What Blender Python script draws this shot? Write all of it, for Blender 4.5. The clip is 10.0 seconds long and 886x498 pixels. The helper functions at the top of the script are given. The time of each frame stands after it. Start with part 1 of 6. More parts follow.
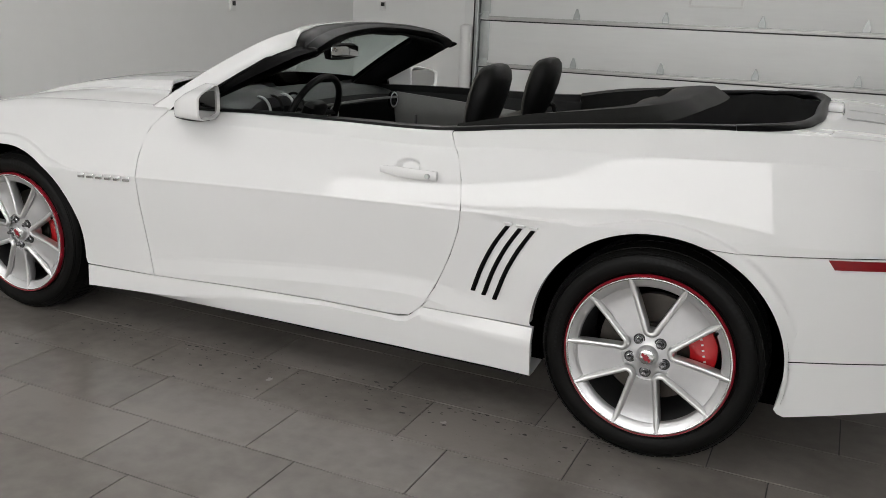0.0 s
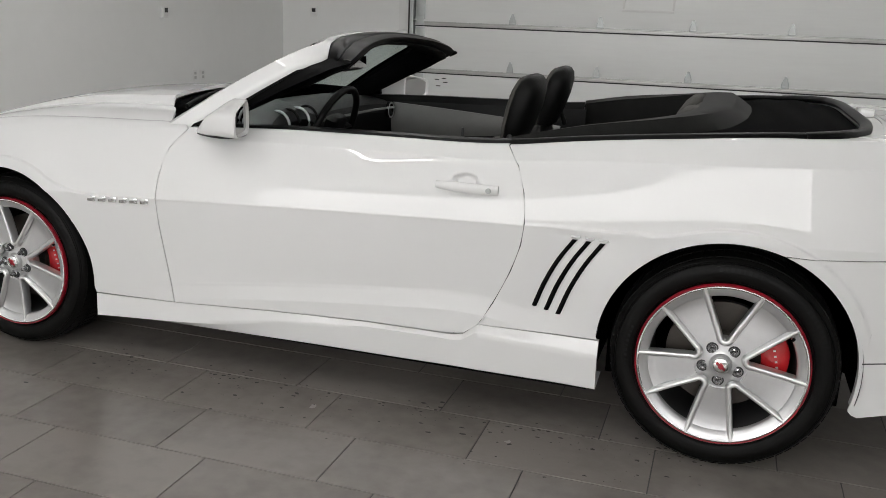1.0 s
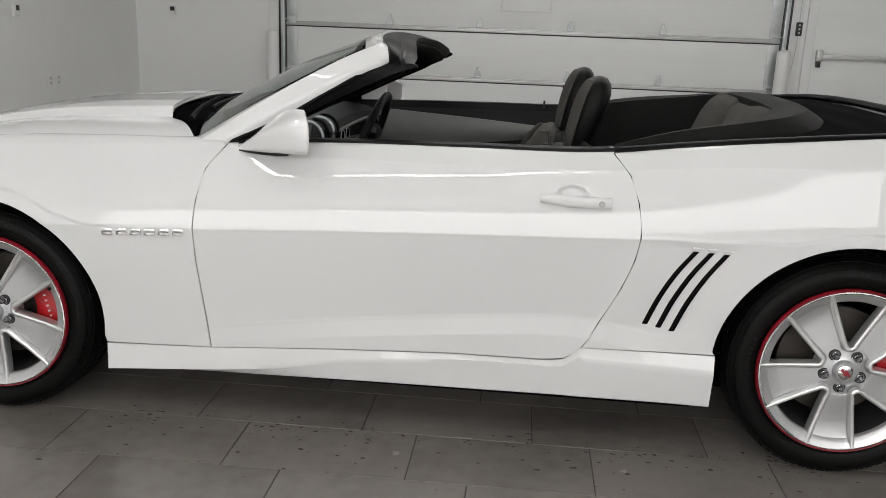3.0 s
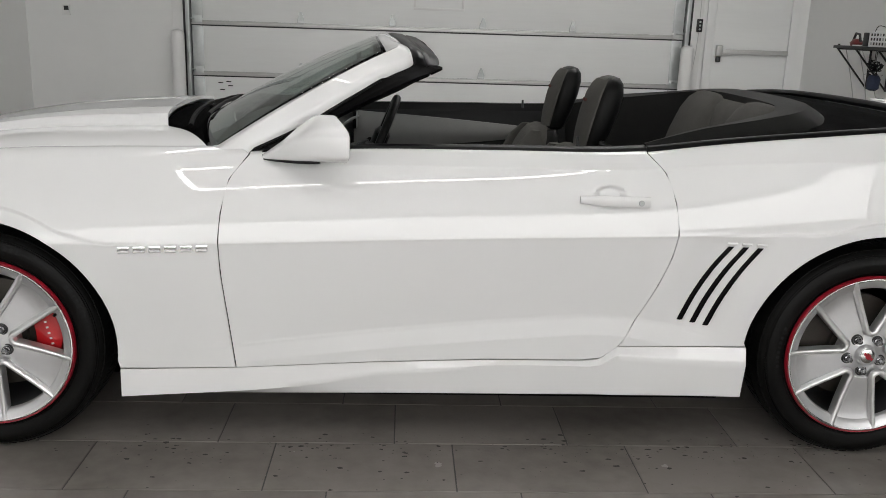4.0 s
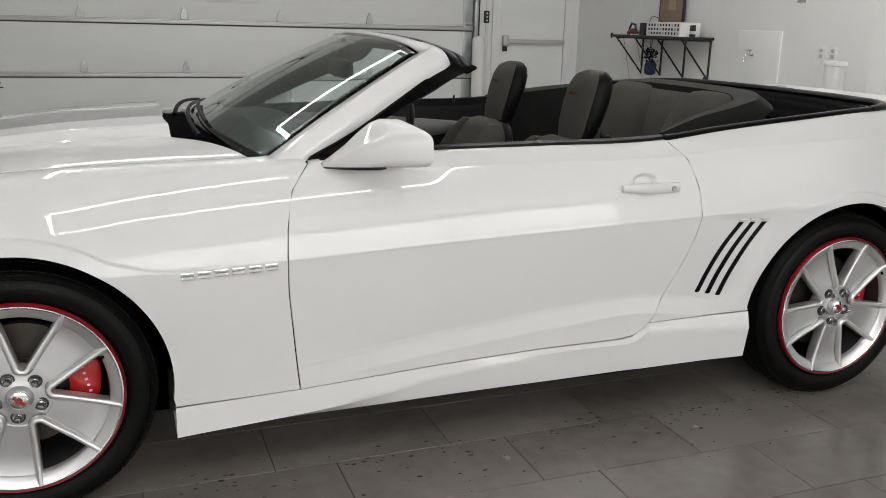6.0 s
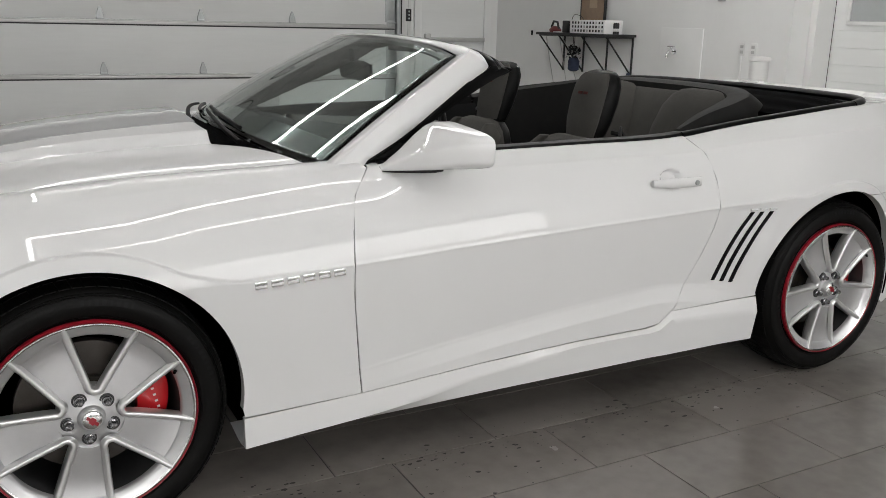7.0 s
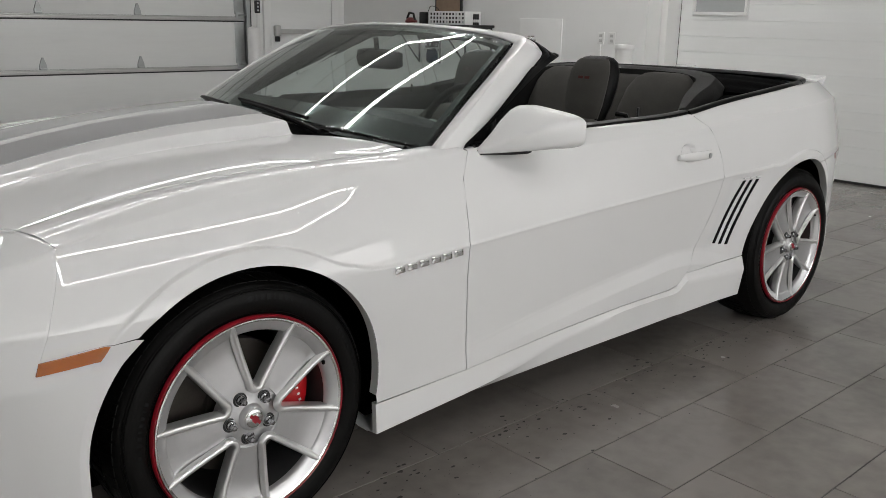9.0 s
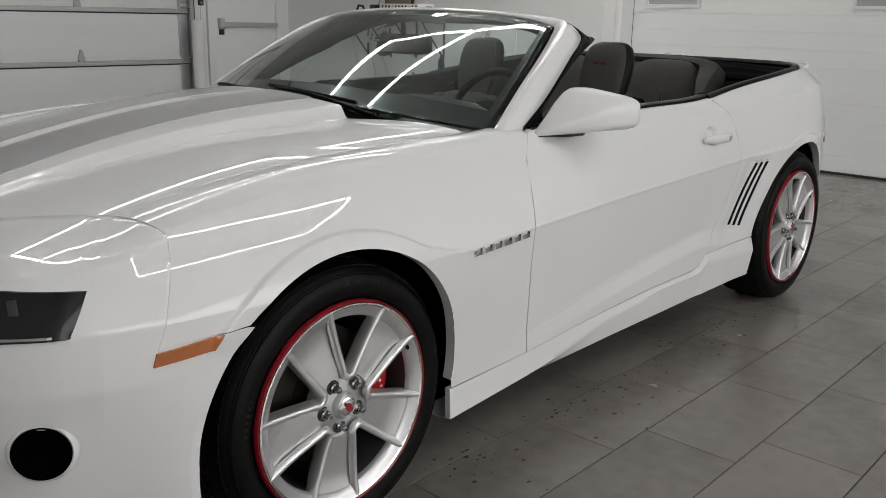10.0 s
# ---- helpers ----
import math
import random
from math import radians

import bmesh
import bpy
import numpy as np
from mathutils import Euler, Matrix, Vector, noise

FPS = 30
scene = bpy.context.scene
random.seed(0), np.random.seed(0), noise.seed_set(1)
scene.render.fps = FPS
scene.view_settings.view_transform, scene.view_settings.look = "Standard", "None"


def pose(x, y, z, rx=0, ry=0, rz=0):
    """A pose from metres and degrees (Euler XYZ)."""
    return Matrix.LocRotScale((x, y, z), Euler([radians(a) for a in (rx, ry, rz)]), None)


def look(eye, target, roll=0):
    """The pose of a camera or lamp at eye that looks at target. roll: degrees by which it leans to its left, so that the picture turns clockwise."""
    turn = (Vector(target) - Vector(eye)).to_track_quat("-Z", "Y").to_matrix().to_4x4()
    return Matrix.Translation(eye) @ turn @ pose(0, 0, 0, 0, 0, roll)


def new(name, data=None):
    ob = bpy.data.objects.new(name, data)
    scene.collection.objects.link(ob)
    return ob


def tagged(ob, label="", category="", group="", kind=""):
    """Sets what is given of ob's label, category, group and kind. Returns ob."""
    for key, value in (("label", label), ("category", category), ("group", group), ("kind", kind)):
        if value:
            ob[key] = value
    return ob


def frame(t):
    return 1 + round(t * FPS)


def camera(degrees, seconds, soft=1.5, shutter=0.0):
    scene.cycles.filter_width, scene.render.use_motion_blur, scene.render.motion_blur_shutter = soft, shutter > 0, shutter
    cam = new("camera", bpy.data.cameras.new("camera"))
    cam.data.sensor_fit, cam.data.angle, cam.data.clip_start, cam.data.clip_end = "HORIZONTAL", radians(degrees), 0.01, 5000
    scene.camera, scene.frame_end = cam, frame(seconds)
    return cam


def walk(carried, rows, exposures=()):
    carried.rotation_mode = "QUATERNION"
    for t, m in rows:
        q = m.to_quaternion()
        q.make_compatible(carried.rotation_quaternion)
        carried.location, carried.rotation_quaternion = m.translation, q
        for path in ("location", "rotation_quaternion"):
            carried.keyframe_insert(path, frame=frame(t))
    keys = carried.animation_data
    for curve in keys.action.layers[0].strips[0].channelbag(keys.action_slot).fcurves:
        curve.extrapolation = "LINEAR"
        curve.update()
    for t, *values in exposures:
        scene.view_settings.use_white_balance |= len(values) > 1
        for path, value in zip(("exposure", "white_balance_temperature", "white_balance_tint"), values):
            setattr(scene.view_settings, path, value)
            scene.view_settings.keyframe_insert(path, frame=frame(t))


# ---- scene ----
cam = camera(54.1, 10.0, soft=0.6)
EXPOSURE = -0.02
PATH = [
    (0, (3.319, -3.525, 1.424), (2.524, -1.77, 0.888), 2.4),
    (0.5, (3.051, -3.592, 1.422), (2.363, -1.788, 0.898), 2.3),
    (1, (2.78, -3.646, 1.427), (2.193, -1.806, 0.907), 2.1),
    (1.5, (2.554, -3.638, 1.416), (2.058, -1.77, 0.902), 1.9),
    (2, (2.288, -3.585, 1.402), (1.89, -1.692, 0.894), 1.9),
    (2.5, (2.053, -3.561, 1.384), (1.757, -1.649, 0.879), 1.8),
    (3, (1.8, -3.55, 1.39), (1.626, -1.623, 0.885), 2.2),
    (4.5, (1.037, -3.489, 1.383), (1.292, -1.57, 0.881), 1.5),
    (5, (0.766, -3.476, 1.393), (1.191, -1.587, 0.891), 1.4),
    (5.5, (0.532, -3.387, 1.383), (1.101, -1.537, 0.879), 1.5),
    (7, (-0.185, -3.135, 1.396), (0.731, -1.431, 0.889), 1.3),
    (7.5, (-0.385, -3.003, 1.379), (0.645, -1.366, 0.871), 1.2),
    (8, (-0.592, -2.885, 1.381), (0.536, -1.314, 0.872), 1.1),
    (8.5, (-0.826, -2.796, 1.378), (0.391, -1.293, 0.867), 1.1),
    (9, (-1.015, -2.7, 1.364), (0.283, -1.267, 0.851), 1.1),
    (9.5, (-1.175, -2.531, 1.321), (0.194, -1.166, 0.807), 1.2),
    (10, (-1.32, -2.39, 1.312), (0.108, -1.087, 0.795), 1.2),
]
walk(cam, [(t, look(eye, target, roll)) for t, eye, target, roll in PATH], [(0.0, EXPOSURE), (5.0, EXPOSURE - 0.02), (10.0, EXPOSURE - 0.30)])

# ---- world: a closed room, lit by ceiling lamps and an added south window ----
world = bpy.data.worlds.new("world")
scene.world = world
world.use_nodes = True
world.node_tree.nodes["Background"].inputs["Color"].default_value = (0.9, 0.95, 1.0, 1)
world.node_tree.nodes["Background"].inputs["Strength"].default_value = 0.02
TUBE_GLOW = 42.0
FILL_GLOW = 4.5


# ---- materials ----
def material(name, base, rough=0.5, metal=0.0, vary=0.0, scale=8.0, bump=0.0, bump_scale=60.0, coat=0.0, rough_vary=0.0,
             tint=None, piece=0.0, spec=0.5, stretch=(1, 1, 1), placed=False):
    """A surface with colour varied at two scales, fine relief and uneven gloss."""
    m = bpy.data.materials.new(name)
    m.use_nodes = True
    nt = m.node_tree
    b = nt.nodes["Principled BSDF"]
    b.inputs["Base Color"].default_value = (*base, 1)
    b.inputs["Roughness"].default_value = rough
    b.inputs["Metallic"].default_value = metal
    b.inputs["Coat Weight"].default_value = coat
    b.inputs["Coat Roughness"].default_value = 0.012
    b.inputs["Specular IOR Level"].default_value = spec
    tc = nt.nodes.new("ShaderNodeTexCoord")
    mp = nt.nodes.new("ShaderNodeMapping")
    mp.inputs["Scale"].default_value = stretch
    where = nt.nodes.new("ShaderNodeNewGeometry").outputs["Position"] if placed else tc.outputs["Object"]
    nt.links.new(where, mp.inputs["Vector"])

    def noise_node(sc, detail):
        n = nt.nodes.new("ShaderNodeTexNoise")
        n.inputs["Scale"].default_value = sc
        n.inputs["Detail"].default_value = detail
        nt.links.new(mp.outputs[0], n.inputs["Vector"])
        return n

    if vary or piece:
        big, small = noise_node(scale, 4), noise_node(scale * 9, 3)
        mix = nt.nodes.new("ShaderNodeMath")
        mix.operation = "MULTIPLY_ADD"
        nt.links.new(small.outputs[0], mix.inputs[0])
        mix.inputs[1].default_value = 0.45
        nt.links.new(big.outputs[0], mix.inputs[2])
        last = mix.outputs[0]
        if piece:
            info = nt.nodes.new("ShaderNodeObjectInfo")
            add = nt.nodes.new("ShaderNodeMath")
            add.operation = "MULTIPLY_ADD"
            nt.links.new(info.outputs["Random"], add.inputs[0])
            add.inputs[1].default_value = piece
            nt.links.new(last, add.inputs[2])
            last = add.outputs[0]
        ramp = nt.nodes.new("ShaderNodeValToRGB")
        low = tint or tuple(c * (1 - vary) for c in base)
        ramp.color_ramp.elements[0].color = (*low, 1)
        ramp.color_ramp.elements[0].position = 0.25
        ramp.color_ramp.elements[1].color = (*(min(1, c * (1 + vary * 0.5)) for c in base), 1)
        ramp.color_ramp.elements[1].position = 1.0 + piece
        nt.links.new(last, ramp.inputs[0])
        nt.links.new(ramp.outputs[0], b.inputs["Base Color"])
    if rough_vary:
        n = noise_node(scale * 2.3, 5)
        mr = nt.nodes.new("ShaderNodeMapRange")
        mr.inputs["From Min"].default_value, mr.inputs["From Max"].default_value = 0.1, 0.9
        mr.inputs["To Min"].default_value, mr.inputs["To Max"].default_value = rough - rough_vary, rough + rough_vary
        nt.links.new(n.outputs[0], mr.inputs[0])
        nt.links.new(mr.outputs[0], b.inputs["Roughness"])
    if bump:
        n = noise_node(bump_scale, 3)
        bp = nt.nodes.new("ShaderNodeBump")
        bp.inputs["Strength"].default_value = bump
        bp.inputs["Distance"].default_value = 0.004
        nt.links.new(n.outputs[0], bp.inputs["Height"])
        nt.links.new(bp.outputs[0], b.inputs["Normal"])
    return m


PAINT = material("white_car_paint", (0.76, 0.76, 0.76), 0.6, coat=1.0, spec=0.0, vary=0.01, scale=3)
PAINT.node_tree.nodes["Principled BSDF"].inputs["Coat IOR"].default_value = 1.5
bev = PAINT.node_tree.nodes.new("ShaderNodeBevel")
bev.samples = 4
bev.inputs["Radius"].default_value = 0.0025
PAINT.node_tree.links.new(bev.outputs[0], PAINT.node_tree.nodes["Principled BSDF"].inputs["Normal"])
STRIPE = material("silver_stripe", (0.40, 0.40, 0.41), 0.30, 0.3, coat=0.8, vary=0.04, scale=4)
BLACK = material("black_plastic", (0.0022, 0.0022, 0.0024), 0.5, spec=0.09, vary=0.3, scale=14, bump=0.12, bump_scale=380)
GLOSSBLACK = material("gloss_black_trim", (0.008, 0.008, 0.009), 0.16, coat=0.5, vary=0.2, scale=9)
SEAL = material("black_rubber_seal", (0.002, 0.002, 0.0022), 0.38, spec=0.12, vary=0.25, scale=20, bump=0.05)
CANVAS = material("black_canvas", (0.0010, 0.0010, 0.0011), 0.95, vary=0.3, scale=30, bump=0.3, bump_scale=700, spec=0.03)
DASHMAT = material("dark_grey_dash_plastic", (0.0055, 0.0057, 0.006), 0.45, spec=0.16, vary=0.2, scale=10, bump=0.18, bump_scale=450)
DARK = material("underbody_and_gap_black", (0.001, 0.001, 0.001), 0.95, vary=0.3, scale=6, spec=0.02)
GREYTRIM = material("grey_door_trim", (0.16, 0.16, 0.155), 0.55, spec=0.3, vary=0.12, scale=12, bump=0.15, bump_scale=400)
SEATCLOTH = material("grey_seat_cloth", (0.062, 0.060, 0.055), 0.85, vary=0.16, scale=16, bump=0.35, bump_scale=600, spec=0.15)
SEATBLACK = material("black_seat_vinyl", (0.0030, 0.0030, 0.0030), 0.45, spec=0.14, vary=0.25, scale=18, bump=0.2, bump_scale=300)
TRIMBLACK = material("black_trim_vinyl", (0.014, 0.014, 0.0135), 0.65, spec=0.10, vary=0.25, scale=18, bump=0.2, bump_scale=300)
TYRE = material("tyre_rubber", (0.0040, 0.0039, 0.0037), 0.5, spec=0.14, vary=0.35, scale=12, bump=0.15, bump_scale=160, rough_vary=0.1)
RED = material("red_rim_paint", (0.30, 0.008, 0.020), 0.3, coat=0.6, vary=0.1, scale=15)
CALIPER = material("red_caliper_paint", (0.50, 0.008, 0.012), 0.35, coat=0.5, vary=0.15, scale=20)
SILVER = material("silver_wheel_paint", (0.62, 0.62, 0.63), 0.36, 0.75, vary=0.05, scale=40, bump=0.02, bump_scale=900, coat=0.3)
MACHINED = material("bright_machined_alloy", (0.90, 0.90, 0.90), 0.17, 1.0, vary=0.05, scale=30, coat=0.3)
RIB = material("bright_spoke_edge", (0.82, 0.82, 0.82), 0.33, 0.85, vary=0.05, scale=40, bump=0.02, bump_scale=900)
# wheel alloy with the shade of barrel and lug pockets put into its colour
SHADE_ALLOY = material("shade_darkened_alloy", (0.05, 0.05, 0.052), 0.5, 0.4, vary=0.2, scale=12)
CHROME = material("chrome", (0.80, 0.80, 0.81), 0.09, 1.0, vary=0.06, scale=30)
GUNMETAL = material("dark_chrome", (0.30, 0.30, 0.31), 0.14, 0.9, vary=0.1, scale=30)
STEEL = material("brake_disc_steel", (0.085, 0.075, 0.066), 0.5, 0.5, vary=0.3, scale=20, rough_vary=0.1)
AMBER = material("amber_lens", (0.40, 0.100, 0.004), 0.10, coat=1.0, vary=0.12, scale=60)
REDLENS = material("red_marker_lens", (0.22, 0.006, 0.010), 0.2, coat=0.8, vary=0.15, scale=50)
SMOKE = material("smoked_headlight", (0.008, 0.009, 0.010), 0.15, spec=0.2, coat=0.12, vary=0.3, scale=14)
WHITEBAR = material("white_print", (0.75, 0.75, 0.74), 0.5, vary=0.05, scale=40)
REDTHREAD = material("red_embroidery", (0.075, 0.026, 0.022), 0.9, vary=0.25, scale=90, bump=0.3, bump_scale=900, spec=0.1)
WALL = material("white_wall_paint", (0.85, 0.855, 0.845), 0.55, vary=0.035, scale=0.9, bump=0.05, bump_scale=220)
DOORSKIN = material("white_door_skin", (0.84, 0.85, 0.84), 0.42, vary=0.06, scale=1.2, bump=0.08, bump_scale=140, stretch=(0.3, 0.3, 3))
CEILMAT = material("white_liner_panel", (0.80, 0.80, 0.79), 0.5, vary=0.03, scale=1.5)
GALV = material("galvanised_steel", (0.46, 0.48, 0.48), 0.42, 0.7, vary=0.18, scale=9, rough_vary=0.1)
RAIL = material("grey_aluminium_rail", (0.55, 0.55, 0.54), 0.4, 0.5, vary=0.1, scale=8)
POST = material("white_plastic_post", (0.80, 0.80, 0.79), 0.4, vary=0.03, scale=4)
IRON = material("black_painted_iron", (0.015, 0.015, 0.016), 0.45, vary=0.25, scale=14)
TILE = material("grey_porcelain_tile", (0.186, 0.170, 0.156), 0.24, spec=0.5, tint=(0.094, 0.086, 0.078), vary=0.42, scale=1.7, bump=0.10, bump_scale=70, rough_vary=0.06, piece=0.22, placed=True)
DIRT = material("dried_dirt", (0.030, 0.026, 0.022), 0.85, vary=0.4, scale=60)
GROUT = material("dark_grout", (0.05, 0.049, 0.047), 0.9, vary=0.3, scale=8, bump=0.3, bump_scale=120)
CARD = material("brown_card", (0.28, 0.20, 0.14), 0.8, vary=0.15, scale=20)
GREEN = material("dark_charcoal_cloth", (0.012, 0.013, 0.015), 0.9, vary=0.3, scale=30)
TILE_FAR = material("grey_porcelain_tile_joined", (0.183, 0.167, 0.154), 0.24, spec=0.5, tint=(0.093, 0.085, 0.077), vary=0.42, scale=1.7, bump=0.10, bump_scale=70, rough_vary=0.06, placed=True)
GREYPANE = material("pale_reflecting_pane", (0.42, 0.44, 0.44), 0.12, vary=0.06, scale=3)
CARD2 = material("tan_card", (0.42, 0.32, 0.22), 0.8, vary=0.15, scale=25)
REDDARK = material("dark_red_plastic", (0.16, 0.03, 0.03), 0.4, vary=0.3, scale=30)
BLUECLOTH = material("dark_blue_cloth", (0.03, 0.04, 0.075), 0.9, vary=0.3, scale=25, bump=0.4, bump_scale=200)

GLASS = bpy.data.materials.new("clear_glass")
GLASS.use_nodes = True
g = GLASS.node_tree.nodes["Principled BSDF"]
g.inputs["Base Color"].default_value = (0.80, 0.90, 0.87, 1)
g.inputs["Transmission Weight"].default_value = 1.0
g.inputs["Roughness"].default_value = 0.0
g.inputs["IOR"].default_value = 1.45
MIRROR = bpy.data.materials.new("mirror_glass")
MIRROR.use_nodes = True
g = MIRROR.node_tree.nodes["Principled BSDF"]
g.inputs["Base Color"].default_value = (0.5, 0.5, 0.5, 1)
g.inputs["Metallic"].default_value = 1.0
g.inputs["Roughness"].default_value = 0.02
# glowing pane of the added south window, fill light for the car's flank
FILL_PANE = bpy.data.materials.new("glowing_fill_pane")
FILL_PANE.use_nodes = True
g = FILL_PANE.node_tree.nodes["Principled BSDF"]
g.inputs["Base Color"].default_value = (0.8, 0.8, 0.8, 1)
g.inputs["Emission Color"].default_value = (1.0, 0.988, 0.975, 1)
g.inputs["Emission Strength"].default_value = FILL_GLOW
GLOW = bpy.data.materials.new("tube_glow")
GLOW.use_nodes = True
g = GLOW.node_tree.nodes["Principled BSDF"]
g.inputs["Base Color"].default_value = (0.9, 0.9, 0.9, 1)
g.inputs["Emission Color"].default_value = (1.0, 0.990, 0.978, 1)
g.inputs["Emission Strength"].default_value = TUBE_GLOW


# ---- mesh helpers ----
def part(name, bm, mat, parent=None, label="", smooth=True):
    me = bpy.data.meshes.new(name)
    bmesh.ops.recalc_face_normals(bm, faces=bm.faces)
    bm.to_mesh(me)
    bm.free()
    me.materials.append(mat)
    if smooth:
        me.polygons.foreach_set("use_smooth", [True] * len(me.polygons))
        me.set_sharp_from_angle(angle=radians(38))
    ob = new(name, me)
    if parent:
        ob.parent = parent
    if label:
        ob["label"] = label
    return ob


def thing(name, label, category, place=(0, 0, 0), group="", kind="", turn=0.0):
    ob = new(name)
    ob.matrix_basis = pose(*place, 0, 0, turn)
    return tagged(ob, label, category, group, kind)


def curve(x, xs, ys):
    """A smooth curve through a few stations."""
    xs, ys = np.asarray(xs, float), np.asarray(ys, float)
    d = np.gradient(ys, xs)
    x = np.clip(np.asarray(x, float), xs[0], xs[-1])
    i = np.clip(np.searchsorted(xs, x) - 1, 0, len(xs) - 2)
    h = xs[i + 1] - xs[i]
    u = (x - xs[i]) / h
    return ((2 * u**3 - 3 * u**2 + 1) * ys[i] + (u**3 - 2 * u**2 + u) * h * d[i]
            + (3 * u**2 - 2 * u**3) * ys[i + 1] + (u**3 - u**2) * h * d[i + 1])


def step(a, b, x):
    u = np.clip((x - a) / (b - a), 0, 1)
    return u * u * (3 - 2 * u)


def line(points, n):
    """n points along a polyline, evenly spaced."""
    p = np.asarray(points, float)
    s = np.r_[0, np.cumsum(np.linalg.norm(np.diff(p, axis=0), axis=1))]
    t = np.linspace(0, s[-1], n)
    return np.stack([np.interp(t, s, p[:, k]) for k in range(p.shape[1])], 1)


def spline(points, n):
    """n points along a smooth curve through a few points."""
    p = np.asarray(points, float)
    s = np.r_[0, np.cumsum(np.linalg.norm(np.diff(p, axis=0), axis=1))]
    t = np.linspace(0, s[-1], n)
    return np.stack([curve(t, s, p[:, k]) for k in range(p.shape[1])], 1)


def sheet(bm, P, close_u=False, close_v=False):
    """Adds a grid of points as faces; returns the rows of vertices."""
    P = np.asarray(P, float)
    vs = [[bm.verts.new(q) for q in row] for row in P]
    n, m = len(vs), len(vs[0])
    for i in range(n if close_u else n - 1):
        for j in range(m if close_v else m - 1):
            a, b, c, d = vs[i][j], vs[(i + 1) % n][j], vs[(i + 1) % n][(j + 1) % m], vs[i][(j + 1) % m]
            if len({a, b, c, d}) == 4:
                bm.faces.new((a, b, c, d))
    return vs


def shell(P, back):
    """A grid with a rim folded back along its border by the vector back, for panels that show their edge."""
    bm = bmesh.new()
    P = np.asarray(P, float)
    vs = sheet(bm, P)
    n, m = len(vs), len(vs[0])
    loop = [vs[0][j] for j in range(m)] + [vs[i][m - 1] for i in range(1, n)]
    loop += [vs[n - 1][j] for j in range(m - 2, -1, -1)] + [vs[i][0] for i in range(n - 2, 0, -1)]
    rim = [bm.verts.new(v.co + Vector(back)) for v in loop]
    k = len(loop)
    for i in range(k):
        bm.faces.new((loop[i], loop[(i + 1) % k], rim[(i + 1) % k], rim[i]))
    return bm


def panel(grids, back):
    """One pressed panel of several grids; each names the sides (l, r, b, t) whose edge is folded back."""
    bm = bmesh.new()
    for P, sides in grids:
        vs = sheet(bm, P)
        n, m = len(vs), len(vs[0])
        runs = {"l": [vs[0][j] for j in range(m)], "r": [vs[n - 1][j] for j in range(m)], "b": [vs[i][0] for i in range(n)], "t": [vs[i][m - 1] for i in range(n)]}
        for k in sides:
            loop = runs[k]
            rim = [bm.verts.new(v.co + Vector(back)) for v in loop]
            for i in range(len(loop) - 1):
                bm.faces.new((loop[i], loop[i + 1], rim[i + 1], rim[i]))
    bmesh.ops.remove_doubles(bm, verts=bm.verts, dist=0.00005)
    return bm


def box(bm, x0, x1, y0, y1, z0, z1, bevel=0.0, segments=2):
    r = bmesh.ops.create_cube(bm, size=1.0)
    for v in r["verts"]:
        v.co = Vector(((x0 + x1) / 2 + v.co.x * (x1 - x0), (y0 + y1) / 2 + v.co.y * (y1 - y0), (z0 + z1) / 2 + v.co.z * (z1 - z0)))
    if bevel:
        es = list({e for v in r["verts"] for e in v.link_edges})
        bmesh.ops.bevel(bm, geom=es, offset=bevel, segments=segments, profile=0.6, affect="EDGES")
    return bm


def boxed(*a, **k):
    return box(bmesh.new(), *a, **k)


def tube(bm, points, radius, sides=10, flat=1.0, ends=True):
    """A round bar along a path; flat squeezes it."""
    p = [Vector(q) for q in points]
    rings = []
    up = Vector((0, 0, 1))
    for i, q in enumerate(p):
        d = (p[min(i + 1, len(p) - 1)] - p[max(i - 1, 0)]).normalized()
        a = d.cross(up)
        if a.length < 1e-3:
            a = d.cross(Vector((0, 1, 0)))
        a.normalize()
        b = a.cross(d)
        r = radius[i] if hasattr(radius, "__len__") else radius
        rings.append([bm.verts.new(q + (a * math.cos(t) + b * math.sin(t) * flat) * r) for t in np.linspace(0, 2 * math.pi, sides, endpoint=False)])
    for i in range(len(rings) - 1):
        for j in range(sides):
            bm.faces.new((rings[i][j], rings[i][(j + 1) % sides], rings[i + 1][(j + 1) % sides], rings[i + 1][j]))
    if ends:
        bm.faces.new(rings[0][::-1])
        bm.faces.new(rings[-1])
    return bm


def lathe(bm, profile, sides=64, axis="y", centre=(0, 0, 0)):
    """Turns (radius, along) pairs round an axis."""
    P = []
    for r, a in profile:
        row = []
        for t in np.linspace(0, 2 * math.pi, sides, endpoint=False):
            c, s = r * math.cos(t), r * math.sin(t)
            q = (c, a, s) if axis == "y" else (c, s, a)
            row.append((q[0] + centre[0], q[1] + centre[1], q[2] + centre[2]))
        P.append(row)
    sheet(bm, P, close_v=True)
    return bm


def prism(bm, outline, y0, y1, taper=0.0):
    """A polygon in x and z, given depth along y; the front face at y0 is drawn in by taper."""
    o = np.asarray(outline, float)
    c = o.mean(0)
    front = [bm.verts.new((c[0] + (x - c[0]) * (1 - taper), y0, c[1] + (z - c[1]) * (1 - taper))) for x, z in o]
    back = [bm.verts.new((x, y1, z)) for x, z in o]
    bm.faces.new(front)
    bm.faces.new(back[::-1])
    n = len(o)
    for i in range(n):
        bm.faces.new((front[i], front[(i + 1) % n], back[(i + 1) % n], back[i]))
    return bm


